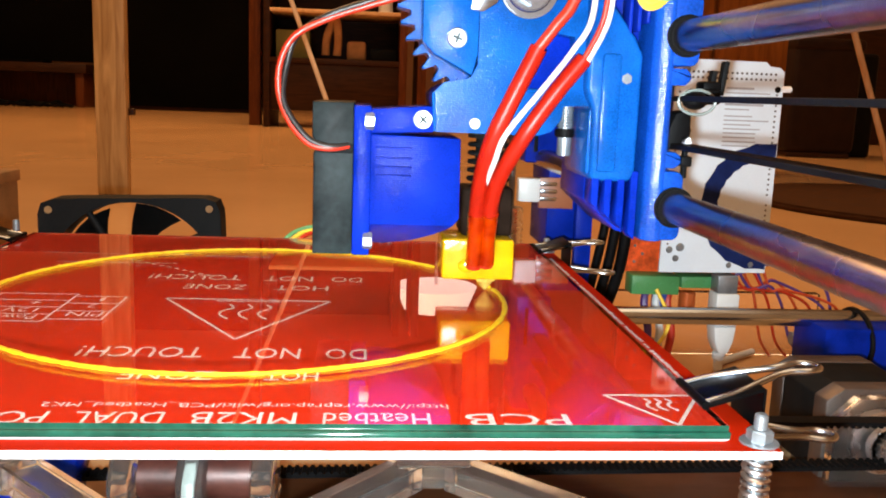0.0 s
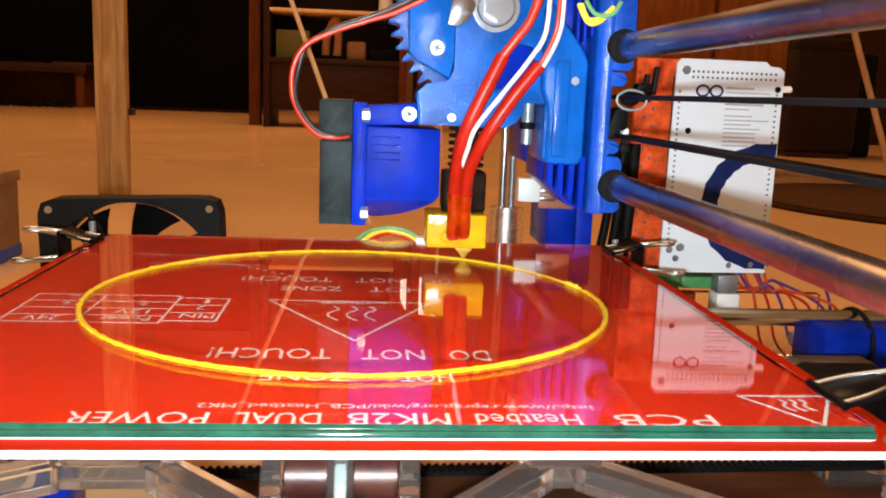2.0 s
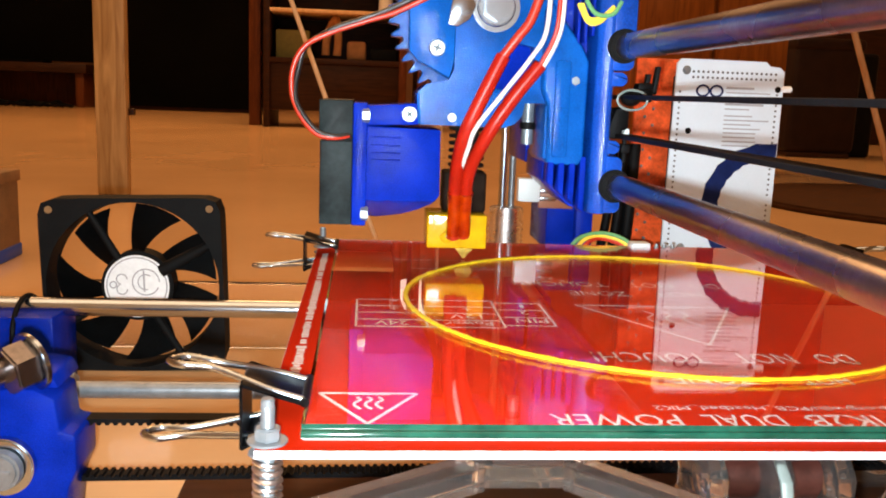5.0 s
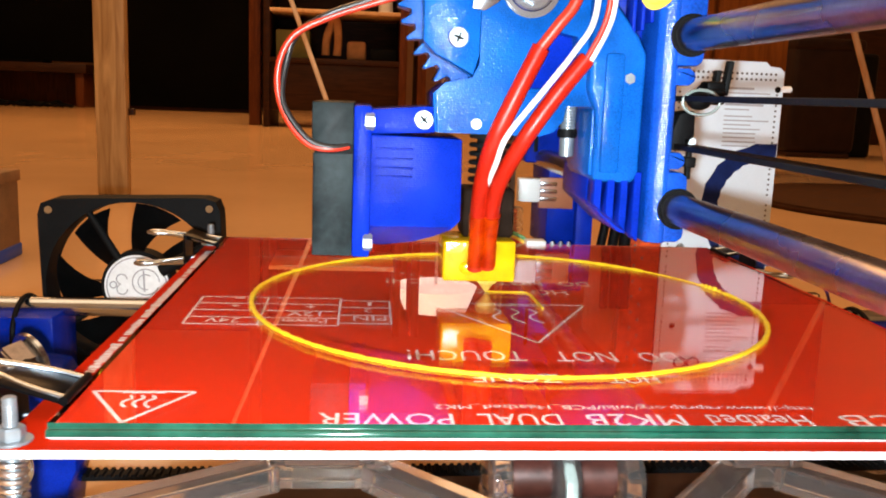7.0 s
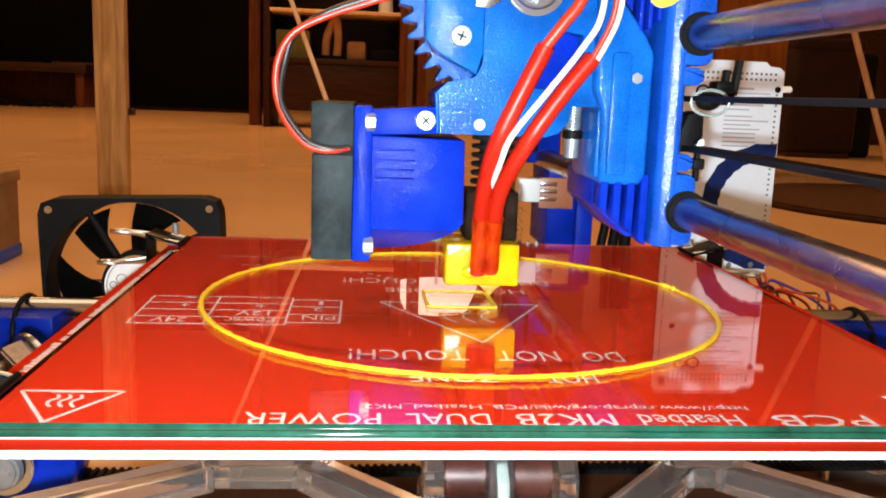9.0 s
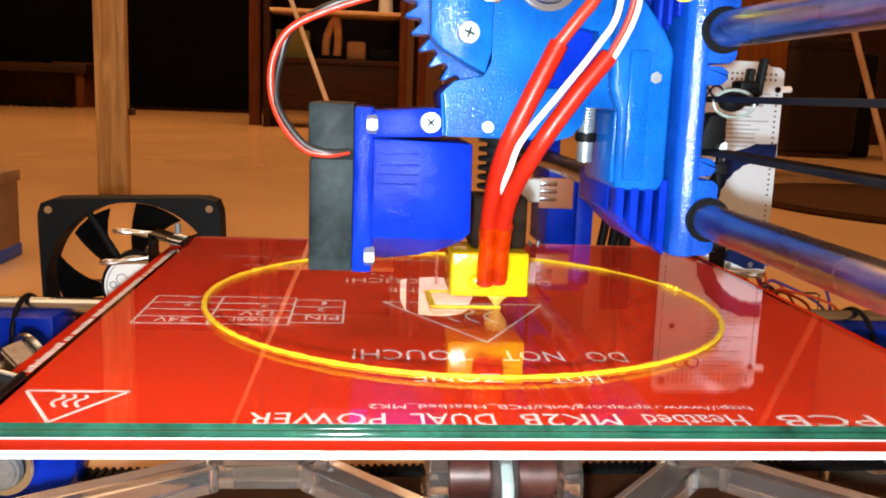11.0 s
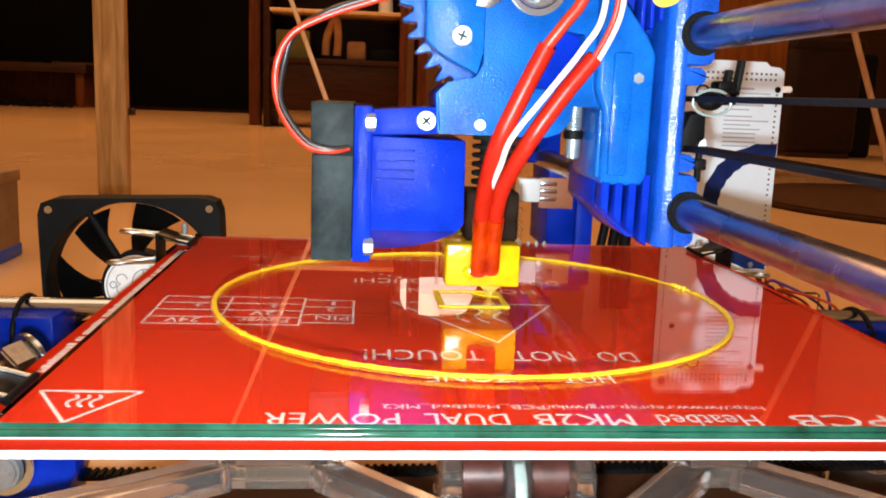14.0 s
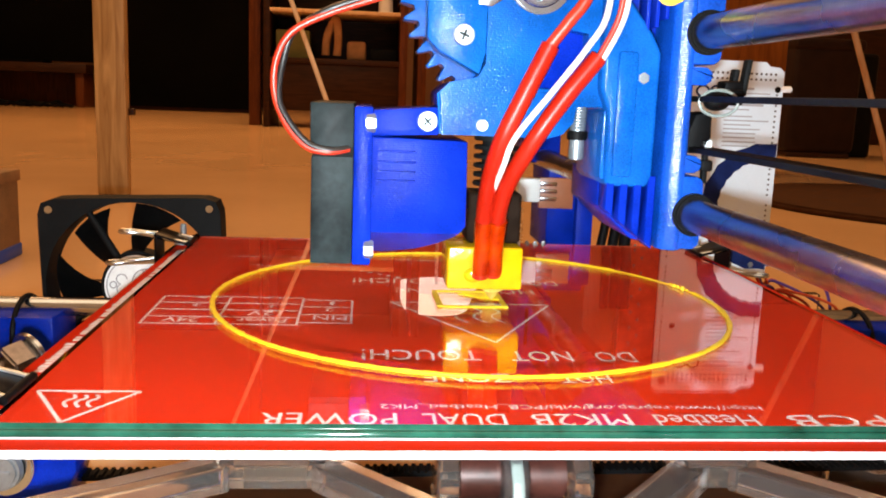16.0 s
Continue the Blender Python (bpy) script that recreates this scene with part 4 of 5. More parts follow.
# ---- printer frame ----
def build_frame():
    for z in (76.9, 33.2):
        bm = bm_new()
        rod(bm, (80.5, -148, z), (80.5, 268, z), 4.0, seg=48, bevel=0.4)
        single("slide_rod", bm, ROD_STEEL, "smooth steel slide rod of the gantry", "slide rod", group="gantry rods")
    for z in (61.3, 49.0):
        bm = bm_new()
        box(bm, 79.5, 85.5, -148, 262, z - 0.7, z + 0.7, 0.2, 1)
        single("drive_belt", bm, RUBBER, "black rubber drive belt along the gantry", "drive belt", group="gantry belts")
    # gantry end piece
    end = thing("gantry_end", "blue printed gantry end holding the slide rods", "gantry end")
    bm = bm_new()
    box(bm, 71.6, 88, 243, 290, 31, 86, 1.5)
    holder_ = part("rod_holder", bm, BLUE_DEEP, end)
    bm = bm_new()
    box(bm, 75.6, 77.4, 242.6, 243.4, 36, 54, 0.2)
    part("slot", bm, RUBBER, holder_, "dark slot")
    bm = bm_new()
    box(bm, 85, 104, 252, 292, -10, 30, 1)
    part("nut_trap", bm, BLUE_DEEP, end)
    bm = bm_new()
    box(bm, 98, 106, 247, 252, -62, 26, 0.8)
    part("spine", bm, BLUE_DEEP, end)
    switch = thing("limit_switch", "small brown limit switch board with a white plug", "limit switch")
    bm = bm_new()
    box(bm, 79.3, 95, 243, 245, 10.5, 24.5, 0.2)
    part("board", bm, mat("brown_board", (0.25, 0.09, 0.04), 0.4), switch)
    bm = bm_new()
    box(bm, 69.2, 79.2, 241, 247, 13.4, 24.0, 0.6)
    part("plug", bm, WHITE_PLASTIC, switch, "white plug")
    bm = bm_new()
    for k in range(3):
        box(bm, 79.4, 87, 241.6, 242.6, 14.0 + 3.4 * k, 15.8 + 3.4 * k, 0.2)
    part("pins", bm, STEEL, switch)
    # lifting screw
    lift = thing("lead_screw", "bright vertical lifting rod with an aluminium coupler", "lead screw", (81, 330, -75))
    bm = bm_new()
    rod(bm, (-5.0, 0, 70), (-5.0, 0, 260), 2.3, seg=32)
    part("rod", bm, STEEL, lift)
    bm = bm_new()
    rod(bm, (0.4, 3, 70), (0.4, 3, 260), 1.9, seg=32)
    part("threaded_rod", bm, ZINC, lift, "grey threaded rod")
    bm = bm_new()
    rod(bm, (-2.4, 0, 50), (-2.4, 0, 75), 9.4, seg=40, bevel=0.8)
    for k in range(4):
        rod(bm, (-2.4, 0, 54.5 + 3.4 * k), (-2.4, 0, 56.4 + 3.4 * k), 9.75, seg=40, bevel=0.3)
    part("coupler", bm, ALU, lift, "turned aluminium coupler")
    bm = bm_new()
    box(bm, -21, 21, -21, 21, 8, 46, 3)
    rod(bm, (0, 0, 46), (0, 0, 50), 2.5)
    box(bm, -21.5, 21.5, -21.5, 21.5, 0, 8, 2)
    part("motor", bm, BLACK, lift, "black stepper motor")
    bm = bm_new()
    box(bm, -58, 215, -70, 138, -75, -70, 1)
    single("base_board", bm, BOARD_WOOD, "dark brown wooden base board under the printer", "base board")
    for k in range(5):
        bm = bm_new()
        y = 248 + 9 * k
        sweep(bm, smooth_line([(50, y + 10, -71.5), (75, y, -70 + 3 * (k % 2)), (100, y + 5, -66 + 4 * (k % 3)), (122, y - 3, -69), (140, y + 4, -71.5)], 8), 3.2, 10)
        single("black_cable", bm, RUBBER, "thick black cable lying on the floor", "cable", group="black cables")
    # electronics on edge
    ctrl = thing("controller_board", "white controller board standing upright with a navy print", "circuit board", (143, 258, -21))
    bm = bm_new()
    prism(bm, [(0, 0), (53.2, 0.6), (53.2, 97.2), (51, 99.2), (46, 99.6), (44, 101.6), (3, 101.8), (1, 99.5)], -0.8, 0.8, 0.1, 1)
    brd = part("board", bm, WHITE_PCB, ctrl, smooth=False)
    bm = bm_new()
    for k in range(18):
        for r in range(2):
            rod(bm, (9 + 2.35 * k, -0.86, 93.4 + 2.6 * r), (9 + 2.35 * k, -0.7, 93.4 + 2.6 * r), 0.62, seg=10)
    for k in range(30):
        if k not in (9, 19):
            for x in (3.2, 50.4):
                rod(bm, (x, -0.86, 14 + 2.5 * k), (x, -0.7, 14 + 2.5 * k), 0.55, seg=10)
    tagged(part("solder_holes", bm, COPPER_HOLE, brd, smooth=False), kind="stuff")
    bm = bm_new()
    outer, inner = [], []
    for k in range(37):
        a = radians(62 + 236 * k / 36)
        ro, ri = 31 + 0.7 * (k % 3 == 0), 22.5 + 0.6 * (k % 2)
        outer.append((49 + ro * math.cos(a), 33 + ro * 0.98 * math.sin(a)))
        inner.append((49 + ri * math.cos(a), 33 + ri * math.sin(a)))
    vs = [[bm.verts.new((min(max(x, 0.5), 52.9), -0.88, max(z, 1.0))) for x, z in pts] for pts in (outer, inner)]
    for k in range(36):
        bm.faces.new((vs[0][k], vs[0][k + 1], vs[1][k + 1], vs[1][k]))
    bmesh.ops.recalc_face_normals(bm, faces=list(bm.faces))
    part("navy_print", bm, BLUE_PCB, brd, "navy curved print", smooth=False)
    bm = bm_new()
    for cx in (14.2, 20.8):
        sweep(bm, [Vector((cx + 2.9 * math.cos(a), -0.85, 87.3 + 2.5 * math.sin(a))) for a in (k * math.pi / 12 for k in range(24))], 0.5, 6, closed=True)
    part("double_ring_mark", bm, BLUE_PCB, brd, "two linked navy rings")
    bm = bm_new()
    rnd = random.Random(8)
    for k in range(13):
        z = 88.5 - 2.0 * k - (1.6 if k > 2 else 0) - (1.2 if k > 4 else 0)
        box(bm, 25.5, 25.5 + rnd.uniform(11, 22), -0.9, -0.8, z, z + (1.0 if k in (0, 3) else 0.6), 0)
    tagged(part("small_print", bm, GREY_INK, brd, "rows of small grey print", smooth=False), kind="stuff")
    for x, z, r in ((5.6, 96.5, 2.2), (9.5, 12.5, 2.2), (4.2, 11.2, 1.8), (7.6, 7.0, 1.7), (34.5, 4.2, 1.5), (45.5, 4.6, 1.5)):
        bm = bm_new()
        rod(bm, (x, -0.8, z), (x, -1.9, z), r, r * 0.6, 20, 0.2)
        part("solder_joint", bm, ZINC, brd, "bright solder joint")
    for x, z in ((8.6, 68.4), (50.6, 89)):
        bm = bm_new()
        rod(bm, (x, -0.86, z), (x, -0.7, z), 1.5, seg=16)
        part("mounting_hole", bm, RUBBER, brd)
    bm = bm_new()
    rod(bm, (52, 0, 89.2), (57.5, 0, 89.4), 1.5, bevel=0.4)
    part("stand_off", bm, STICKER, ctrl, "pale plastic stand-off")
    bm = bm_new()
    box(bm, -13, 50, 16, 17.6, -3, 102, 0.2, 1)
    shield = part("shield_board", bm, SHIELD_RED, ctrl, "red shield board behind")
    bm = bm_new()
    for k in range(24):
        rod(bm, (-7.5 + 4 * (k % 2), 15.9, 2 + 4 * k), (-7.5 + 4 * (k % 2), 14.6, 2 + 4 * k), 0.8, 0.4, 10)
    tagged(part("solder_joints", bm, ZINC, shield), kind="stuff")
    bm = bm_new()
    box(bm, 5, 46, 2, 15.6, 8, 94, 0.5)
    part("pin_header", bm, BLACK, shield)
    for x0, x1, z0, z1 in ((-11, 13, -12.5, -3.2), (14, 34, -9, -3.2)):
        bm = bm_new()
        box(bm, x0, x1, 5, 17, z0, z1, 0.5)
        for k in range(4):
            rod(bm, (x0 + 3 + k * (x1 - x0 - 6) / 3, 4.6, (z0 + z1) / 2), (x0 + 3 + k * (x1 - x0 - 6) / 3, 5.4, (z0 + z1) / 2), 1.3)
        part("terminal", bm, GREEN, shield, "green screw terminal")
    for x0, z0, m in ((2, -22, mat("blue_cap", (0.02, 0.06, 0.3), 0.3)), (16, -24, mat("copper_coil", (0.5, 0.12, 0.03), 0.3, 0.4))):
        bm = bm_new()
        rod(bm, (x0 + 4, 12, z0), (x0 + 4, 12, z0 + 12), 4.2, bevel=0.6)
        part("capacitor", bm, m, shield)
    usb = thing("usb_cable", "white usb plug and cable hanging from the controller board", "usb cable", (143, 258, -21))
    bm = bm_new()
    box(bm, 29, 39, -4, 6, -9.5, -0.8, 0.5)
    part("metal_shell", bm, ZINC, usb)
    bm = bm_new()
    box(bm, 28.6, 40.4, -5, 7, -26, -9.4, 1.4)
    prism(bm, [(28.8, -26), (40.2, -26), (39.2, -34), (36.8, -40), (32.2, -40), (29.8, -34)], -4.5, 6.5, 1.0)
    part("plug", bm, WHITE_PLASTIC, usb)
    bm = bm_new()
    rod(bm, (34.6, 1, -40), (34.6, 1, -44), 3.4, 3.2, 20, 0.4)
    rod(bm, (34.6, 1, -44), (34.6, 1, -49), 2.5, 2.2, 20, 0.4)
    sweep(bm, smooth_line([(34.8, 1, -48), (36, 4, -51), (44, 20, -51.4), (70, 40, -51.4)]), 1.9)
    part("cord", bm, WHITE_PLASTIC, usb)
    rnd = random.Random(11)
    for k, m in enumerate((WIRE_ORANGE, WIRE_RED, WIRE_VIOLET, WIRE_ORANGE, WIRE_RED, WIRE_VIOLET, WIRE_ORANGE)):
        x = 186 + 3 * k
        bm = bm_new()
        sweep(bm, smooth_line([(x - 8, 270, -18 + 2 * k), (x + 3 * rnd.random(), 268, -30), (x + 6 + 8 * rnd.random(), 266 + 6 * rnd.random(), -26 - 10 * rnd.random()), (x + 14 + 4 * k, 272, -40),
                               (x + 22 + 5 * k, 280, -60), (x + 36 + 6 * k, 296, -73.8)], 8), 0.75, 8)
        single("signal_wire", bm, m, "thin coloured signal wire behind the board", "wire", group="wires behind the board")
    bm = bm_new()
    sweep(bm, smooth_line([(186, 268, -24), (200, 266, -18), (218, 268, -20), (238, 272, -34), (246, 276, -73.8)], 8), 0.8, 8)
    single("signal_wire", bm, WIRE_VIOLET, "arched violet signal wire behind the board", "wire", group="wires behind the board")
    bm = bm_new()
    sweep(bm, smooth_line([(140, 250, -28), (146, 246, -44), (136, 244, -60), (128, 250, -73.8)], 8), 0.9, 8)
    single("signal_wire", bm, WIRE_YELLOW, "thin yellow signal wire below the board", "wire", group="wires behind the board")
    for k in range(3):
        bm = bm_new()
        sweep(bm, smooth_line([(118 + 5 * k, 262, 40), (116 + 5 * k, 258, 10), (112 + 6 * k, 260, -20), (108 + 5 * k, 270, -50), (100 + 6 * k, 290, -72.4)], 8), 2.2 + 0.3 * k, 10)
        single("black_cable", bm, RUBBER, "thick black cable hanging behind the bed", "cable", group="black cables")
    heap = thing("cable_bundle", "tangled bundle of black cables lying behind the bed", "cables", (133, 282, -75))
    rnd = random.Random(21)
    for k in range(12):
        bm = bm_new()
        pts = [(rnd.uniform(-20, 18), rnd.uniform(-14, 16), 3.0 + 4.2 * (j if j < 3 else 5 - j) * (0.4 + 0.12 * k) + rnd.uniform(0, 3)) for j in range(6)]
        sweep(bm, smooth_line(pts, 7), rnd.uniform(2.2, 3.2), 8)
        part("cable", bm, RUBBER, heap)
    for x, m, lab in ((8, WIRE_VIOLET, "blue plug lead"), (14, WHITE_PLASTIC, "small white plug"), (20, WIRE_RED, "dark red lead")):
        bm = bm_new()
        sweep(bm, smooth_line([(x, -16, 8), (x + 1.5, -17, 22), (x - 1, -15, 36), (x + 1, -12, 44)], 6), 2.0, 8)
        part("lead", bm, m, heap, lab)
    # bed rods
    for y, z in ((233, -36.6), (-30, -36.6)):
        bm = bm_new()
        rod(bm, (-170, y, z), (262, y, z), 4.0, seg=40, bevel=0.4)
        single("bed_rod", bm, ROD_STEEL if y < 0 else STEEL, "smooth steel rod that carries the bed", "slide rod", group="bed rods")
    for z, y in ((-46, 262), (-58, 275)):
        bm = bm_new()
        rod(bm, (222, y, z), (330, y - 6, z), 3.4, seg=24)
        single("threaded_rod", bm, ZINC, "threaded steel frame rod", "threaded rod", group="frame rods")
    for x0, x1 in ((-176, -128), (208, 262)):
        holder = thing("rod_holder", "blue printed rod holder with a black cable tie", "rod holder", group="rod holders")
        bm = bm_new()
        box(bm, x0, x1, 216, 246, -75, -37.5, 1.2)
        part("block", bm, BLUE_DEEP, holder)
        bm = bm_new()
        cx = (x0 + x1) / 2 + (8 if x0 < 0 else -5)
        sweep(bm, [Vector((cx, 231 + 16.5 * math.cos(a), -46 + 14 * math.sin(a))) for a in (k * math.pi / 16 for k in range(32))], 1.2, 8, closed=True)
        part("cable_tie", bm, RUBBER, holder, "black cable tie")
    # belt idler at one end
    idl = thing("belt_idler", "blue printed belt idler with steel bolts and washers", "belt idler", (-102, 97, -75))
    bm = bm_new()
    prism(bm, [(-30, 0), (15, 0), (17, 16), (19.5, 22), (19.5, 33), (15, 34), (14, 44), (8, 47), (-30, 47)], 2, 22, 1.0)
    brk = part("bracket", bm, BLUE_DEEP, idl)
    bm = bm_new()
    prism(bm, [(-30, 46), (14, 46), (12, 50), (6, 51), (-30, 51)], 6, 26, 0.8)
    part("upper_arm", bm, BLUE_DEEP, brk)
    bm = bm_new()
    rod(bm, (-14, -14, 49), (4, 4, 54), 3.9, bevel=0.4)
    part("frame_rod", bm, ROD_STEEL, idl, "grey threaded rod end")
    bm = bm_new()
    hexa(bm, (2, -1, 53), (6.5, 4.5, 54.4), 7.4, 0.7)
    part("frame_nut", bm, ROD_STEEL, idl, "grey hexagonal nut")
    bm = bm_new()
    rod(bm, (6.6, 4.4, 54.4), (7.6, 5.6, 54.7), 8.8, seg=36, bevel=0.3)
    part("washer", bm, STEEL, idl)
    bm = bm_new()
    rod(bm, (0, -1.4, 24.5), (0, 2, 24.5), 8.6, seg=40, bevel=0.5)
    part("washer", bm, STEEL, idl, "large bright washer")
    bm = bm_new()
    rod(bm, (0, -5.0, 24.5), (0, -1.4, 24.5), 5.6, 6.4, 32, 0.8)
    box(bm, -3.4, 3.4, -5.2, -4.8, 23.9, 25.1, 0.1)
    box(bm, -0.6, 0.6, -5.2, -4.8, 21.1, 27.9, 0.1)
    part("idler_bolt", bm, ZINC, idl, "round cross-head bolt")
    bm = bm_new()
    hexa(bm, (-4, 53, 29.5), (3.4, 53, 29.5), 6.6, 0.5)
    rod(bm, (3.4, 53, 29.5), (70, 53, 29.5), 3.0, seg=24)
    part("tension_bolt", bm, ZINC, idl, "grey hexagonal tension bolt")
    # belt motor at the other end
    mot = thing("belt_motor", "black stepper motor with grey end plates on the floor", "stepper motor", (185, 132, -75))
    a, b = 21, 14.5
    octo = [(-b, -19), (b, -19), (a, -b), (a, b), (b, 19), (-b, 19), (-a, b), (-a, -b)]
    for name, y0, y1, k, m in (("body", 9, 33, 0.985, BLACK), ("front_plate", 0, 9, 1.0, ALU_DULL), ("rear_plate", 33, 42, 1.0, ALU_DULL)):
        bm = bm_new()
        prism(bm, [(x * k, z * k + 19) for x, z in octo], y0, y1, 0.7)
        part(name, bm, m, mot)
    bm = bm_new()
    rod(bm, (0, -2, 19), (0, 0, 19), 11, seg=40, bevel=0.4)
    rod(bm, (0, -20, 19), (0, -2, 19), 2.5, seg=20)
    part("shaft", bm, ALU, mot)
    bm = bm_new()
    rod(bm, (0, -18, 19), (0, -16.8, 19), 8.0, bevel=0.3)
    rod(bm, (0, -16.8, 19), (0, -8, 19), 5.6)
    rod(bm, (0, -8, 19), (0, -3, 19), 7.6, bevel=0.3)
    for k in range(18):
        t = k * 2 * math.pi / 18
        rod(bm, (5.6 * math.cos(t), -16.8, 19 + 5.6 * math.sin(t)), (5.6 * math.cos(t), -8, 19 + 5.6 * math.sin(t)), 0.6, seg=6)
    part("pulley", bm, ALU, mot, "toothed aluminium pulley")
    plate = thing("mount_plate", "clear acrylic motor mount plate on the floor", "mount plate", (163, 120, -75))
    bm = bm_new()
    prism(bm, [(0.5, 0), (48, 0), (48, 37), (9, 37), (0.5, 29)], 4, 9, 0.5)
    part("sheet", bm, ACRYLIC, plate)
    bm = bm_new()
    rod(bm, (8, 2.6, 29), (8, 4, 29), 2.4, bevel=0.4)
    part("screw", bm, STEEL, plate)
    # toothed belt under the bed
    for z0, z1, up in ((-42.4, -42.4, -1), (-61.6, -57.8, 1)):
        n, slope = 112, (z1 - z0) / 280.0
        belt = thing("bed_belt", "black toothed rubber belt running below the bed", "toothed belt", group="belts of the bed")
        bm = bm_new()
        prism(bm, [(-96, z0 - 0.6), (184, z1 - 0.6), (184, z1 + 0.6), (-96, z0 + 0.6)], 112, 118, 0)
        part("band", bm, RUBBER, belt)
        bm = bm_new()
        prism(bm, [(0, up * 0.55), (1.8, up * 0.55), (1.4, up * 1.4), (0.4, up * 1.4)], 112.05, 117.95, 0)
        first = part("tooth", bm, RUBBER, belt, smooth=False)
        for k in range(n):
            ob = first if k == 0 else new("tooth", first.data)
            ob.parent = belt
            ob.location = ((-95.6 + 2.5 * k) / 1000, 0, (z0 + slope * 2.5 * k) / 1000)
    bm = bm_new()
    box(bm, -150, 250, 300, 306, -75, -40, 1)
    single("frame_plate", bm, ACRYLIC, "clear acrylic frame plate behind the bed", "frame plate")


# ---- case fan standing behind the bed ----
def build_case_fan():
    fan = thing("case_fan", "black square cooling fan with white hub label on the floor", "fan", (-106.8, 262, -33.7))
    fan.rotation_euler = (0, radians(-1.7), 0)
    bm = bm_new()
    n, R, half = 72, 39.4, 41.3
    def sq(a):
        c, s = math.cos(a), math.sin(a)
        k = half / (abs(c) ** 14 + abs(s) ** 14) ** (1 / 14)
        return c * k, s * k
    rings = []
    for y, r in ((0, R), (15, R - 0.6)):
        rings.append(([bm.verts.new((*[sq(i * 2 * math.pi / n)[0]], y, sq(i * 2 * math.pi / n)[1])) for i in range(n)],
                      [bm.verts.new((r * math.cos(i * 2 * math.pi / n), y, r * math.sin(i * 2 * math.pi / n))) for i in range(n)]))
    (o0, i0), (o1, i1) = rings
    for k in range(n):
        j = (k + 1) % n
        bm.faces.new((o0[k], o0[j], i0[j], i0[k]))
        bm.faces.new((o1[k], i1[k], i1[j], o1[j]))
        bm.faces.new((o0[k], o1[k], o1[j], o0[j]))
        bm.faces.new((i0[k], i0[j], i1[j], i1[k]))
    bmesh.ops.recalc_face_normals(bm, faces=list(bm.faces))
    frame_ = part("frame", bm, BLACK, fan, smooth=False)
    for sx in (-1, 1):
        for sz in (-1, 1):
            bm = bm_new()
            rod(bm, (36.2 * sx, -0.2, 36.2 * sz), (36.2 * sx, 0.4, 36.2 * sz), 1.7, seg=20)
            part("screw_hole", bm, CARD, frame_, "through screw hole")
    bm = bm_new()
    rod(bm, (1.2, 2, -0.5), (1.2, 14, -0.5), 16.6, seg=48, bevel=0.8)
    part("motor_hub", bm, BLACK, fan)
    bm = bm_new()
    rod(bm, (1.2, 1.7, -0.5), (1.2, 2.0, -0.5), 14.9, seg=48)
    lab = part("hub_label", bm, STICKER, fan, "round white hub label")
    bm = bm_new()
    for cx, cz, r, k0, k1 in ((5.4, 1.5, 6.2, 0, 26), (5.4, 1.5, 3.6, 4, 22), (-5.6, 3.0, 2.4, 0, 20), (-5.6, -1.8, 2.4, 9, 28), (-9.6, 0.4, 1.5, 0, 28), (1.2, -0.5, 13.8, 0, 28)):
        sweep(bm, [Vector((cx + r * math.cos(t), 1.66, cz + r * math.sin(t))) for t in (k * math.pi / 14 for k in range(k0, k1 + 1))], 0.28, 6)
    box(bm, 4.2, 4.9, 1.6, 1.7, -3, 7, 0)
    part("label_print", bm, GREY_INK, lab, "dark marks on the label")
    for k in range(4):
        t = radians(28 + 91 * k)
        bm = bm_new()
        rod(bm, (14 * math.cos(t), 3.2, 14 * math.sin(t)), (39.2 * math.cos(t), 3.2, 39.2 * math.sin(t)), 3.4 if k == 0 else 2.0, 2.2 if k == 0 else 1.7, seg=10)
        part("strut", bm, BLACK, fan)
    for k in range(7):
        bm = bm_new()
        t0 = k * 2 * math.pi / 7 + 1.553
        grid = []
        for i in range(6):
            r = 14.5 + i * 4.6
            row = []
            for j in range(6):
                u = j / 5
                t = t0 + (u - 0.5) * (0.46 + 0.035 * i) - 0.06 * i
                row.append(bm.verts.new((r * math.cos(t), 5 + 8 * u, r * math.sin(t))))
            grid.append(row)
        for i in range(5):
            for j in range(5):
                bm.faces.new((grid[i][j], grid[i + 1][j], grid[i + 1][j + 1], grid[i][j + 1]))
        bmesh.ops.solidify(bm, geom=list(bm.faces), thickness=1.2)
        bmesh.ops.recalc_face_normals(bm, faces=list(bm.faces))
        part("blade", bm, BLACK, fan)


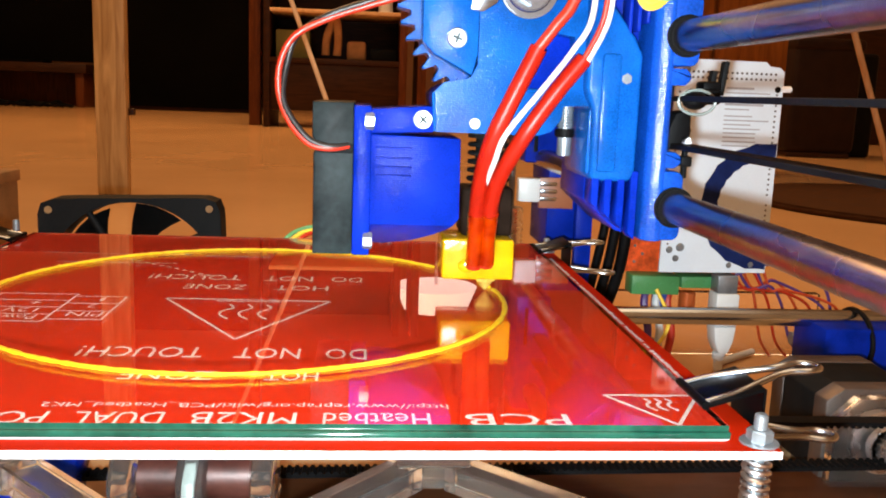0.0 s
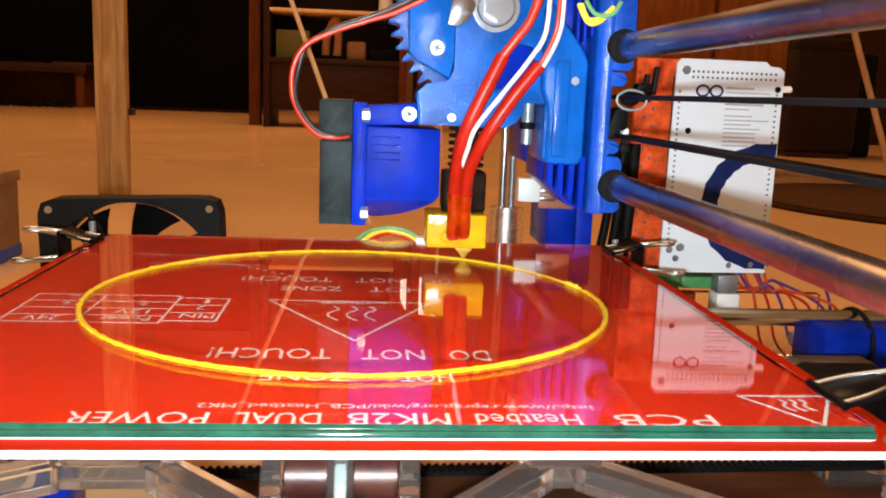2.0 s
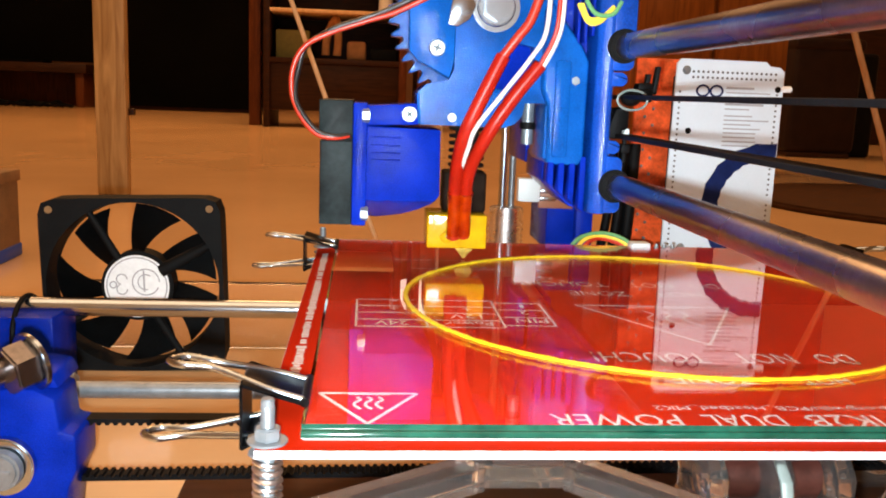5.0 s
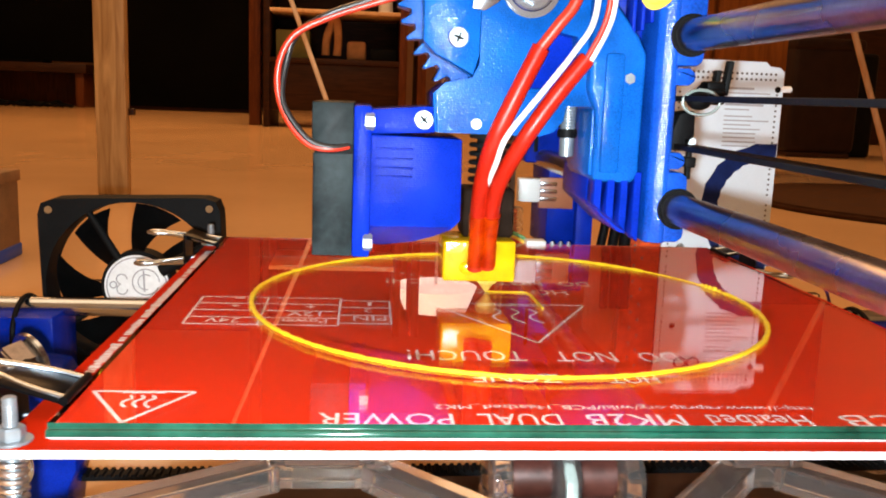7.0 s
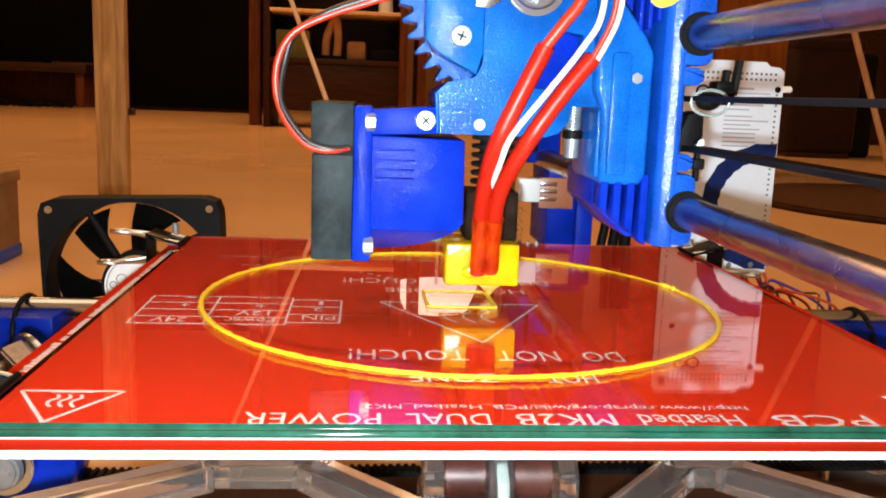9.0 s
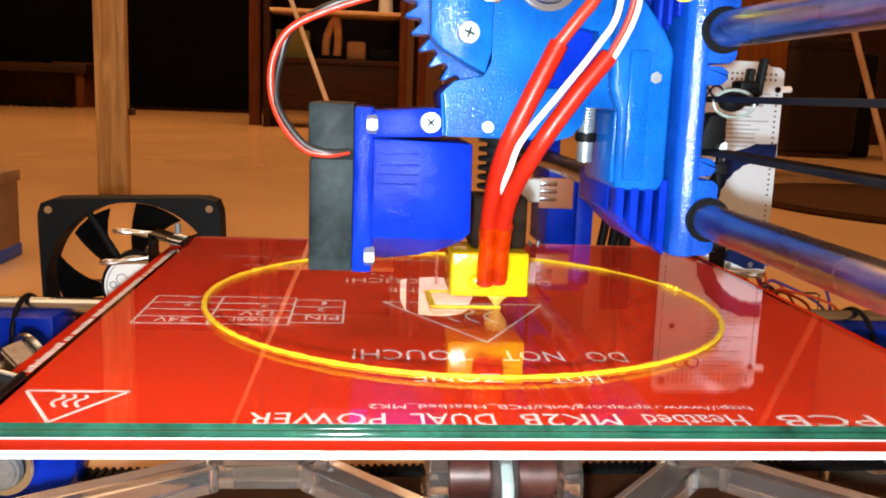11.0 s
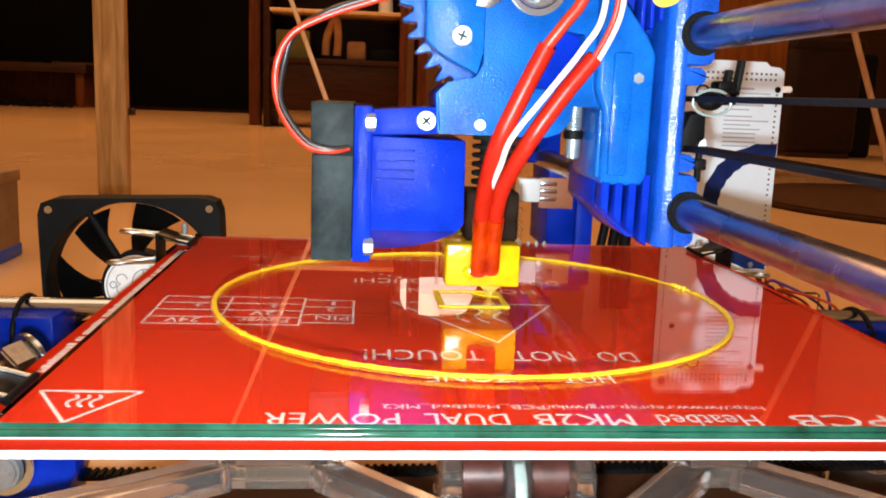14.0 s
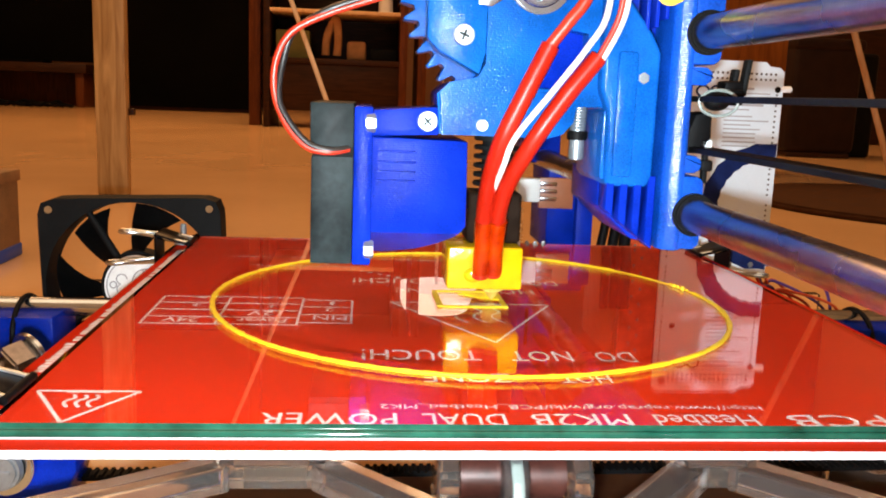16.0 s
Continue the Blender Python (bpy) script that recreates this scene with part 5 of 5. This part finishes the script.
# ---- the square being printed: short strands that leave the nozzle one after another ----
def build_strands():
    """Strands with the time at which each is laid, and its place on the bed."""
    out = []
    for (t0, b0, y0), (t1, b1, y1) in zip(TRAVEL, TRAVEL[1:]):
        if t0 < 5.9:
            continue
        a = Vector((tool_x(y0) - b0, y0, 0.0))
        b = Vector((tool_x(y1) - b1, y1, 0.0))
        n = max(1, math.ceil((b - a).length / 3.4))
        for k in range(n):
            p, q = a.lerp(b, k / n), a.lerp(b, (k + 1) / n)
            out.append((t0 + (t1 - t0) * (k + 1) / n, (p + q) / 2, q - p))
    # the last stretch of the ring, laid while the nozzle swings round to its open end
    arc = [(t, math.degrees(math.atan2(y - 103.0, tool_x(y) - b - 41.0))) for t, b, y in TRAVEL[:5]]
    a, step = 10.0, 3.4
    while a < RING_END:
        z = min(a + step, RING_END)
        t = next((t0 + (t1 - t0) * (z - a0) / (a1 - a0) for (t0, a0), (t1, a1) in zip(arc, arc[1:]) if a0 <= z <= a1), 0.0)
        p, q = (Vector((41.0 + 74.6 * math.cos(radians(k)), 103.0 + 74.6 * math.sin(radians(k)), 0.0)) for k in (a, z))
        out.append((t, (p + q) / 2, q - p))
        a = z
    strands = []
    for t, mid, d in out:
        length = d.length
        bm = bm_new()
        half = length / 2 + 0.18
        sweep(bm, [Vector((u, 0, 0.26)) for u in (-half, -half * 0.4, half * 0.4, half)], 0.42, 8, flat=0.62)
        ob = single("filament_strand", bm, YELLOW, "short yellow plastic strand laid on the glass", "printed strand", group="strands of the printed square")
        strands.append((ob, t, mid, math.degrees(math.atan2(d.y, d.x))))
    return strands


build_room()
build_background()
BED = build_bed()
PLATE = build_glass()
CLIPS = [build_clip(-1, 17.0, False), build_clip(-1, 190.0, True), build_clip(1, 17.0, False), build_clip(1, 190.0, True)]
SKIRT = build_skirt()
EXTRUDER = build_extruder()
build_frame()
build_case_fan()
STRANDS = build_strands()


def motions():
    bed_rows = [(t, pose(b / 1000, 0, LIFT / 1000)) for t, b, _ in TRAVEL]
    for ob in (BED, PLATE, SKIRT, *CLIPS):
        walk(ob, bed_rows)
    walk(EXTRUDER, [(t, pose(tool_x(y) / 1000, y / 1000, LIFT / 1000)) for t, _, y in TRAVEL])
    for ob, laid, mid, turn in STRANDS:
        rows = []
        for t, b, y in TRAVEL:
            if t < laid - 0.001:
                rows.append((t, pose((tool_x(y) - 4) / 1000, (y - 4) / 1000, (LIFT + 12) / 1000, 0, 0, turn)))
            else:
                rows.append((t, pose((mid.x + b) / 1000, mid.y / 1000, LIFT / 1000, 0, 0, turn)))
        walk(ob, rows)


motions()
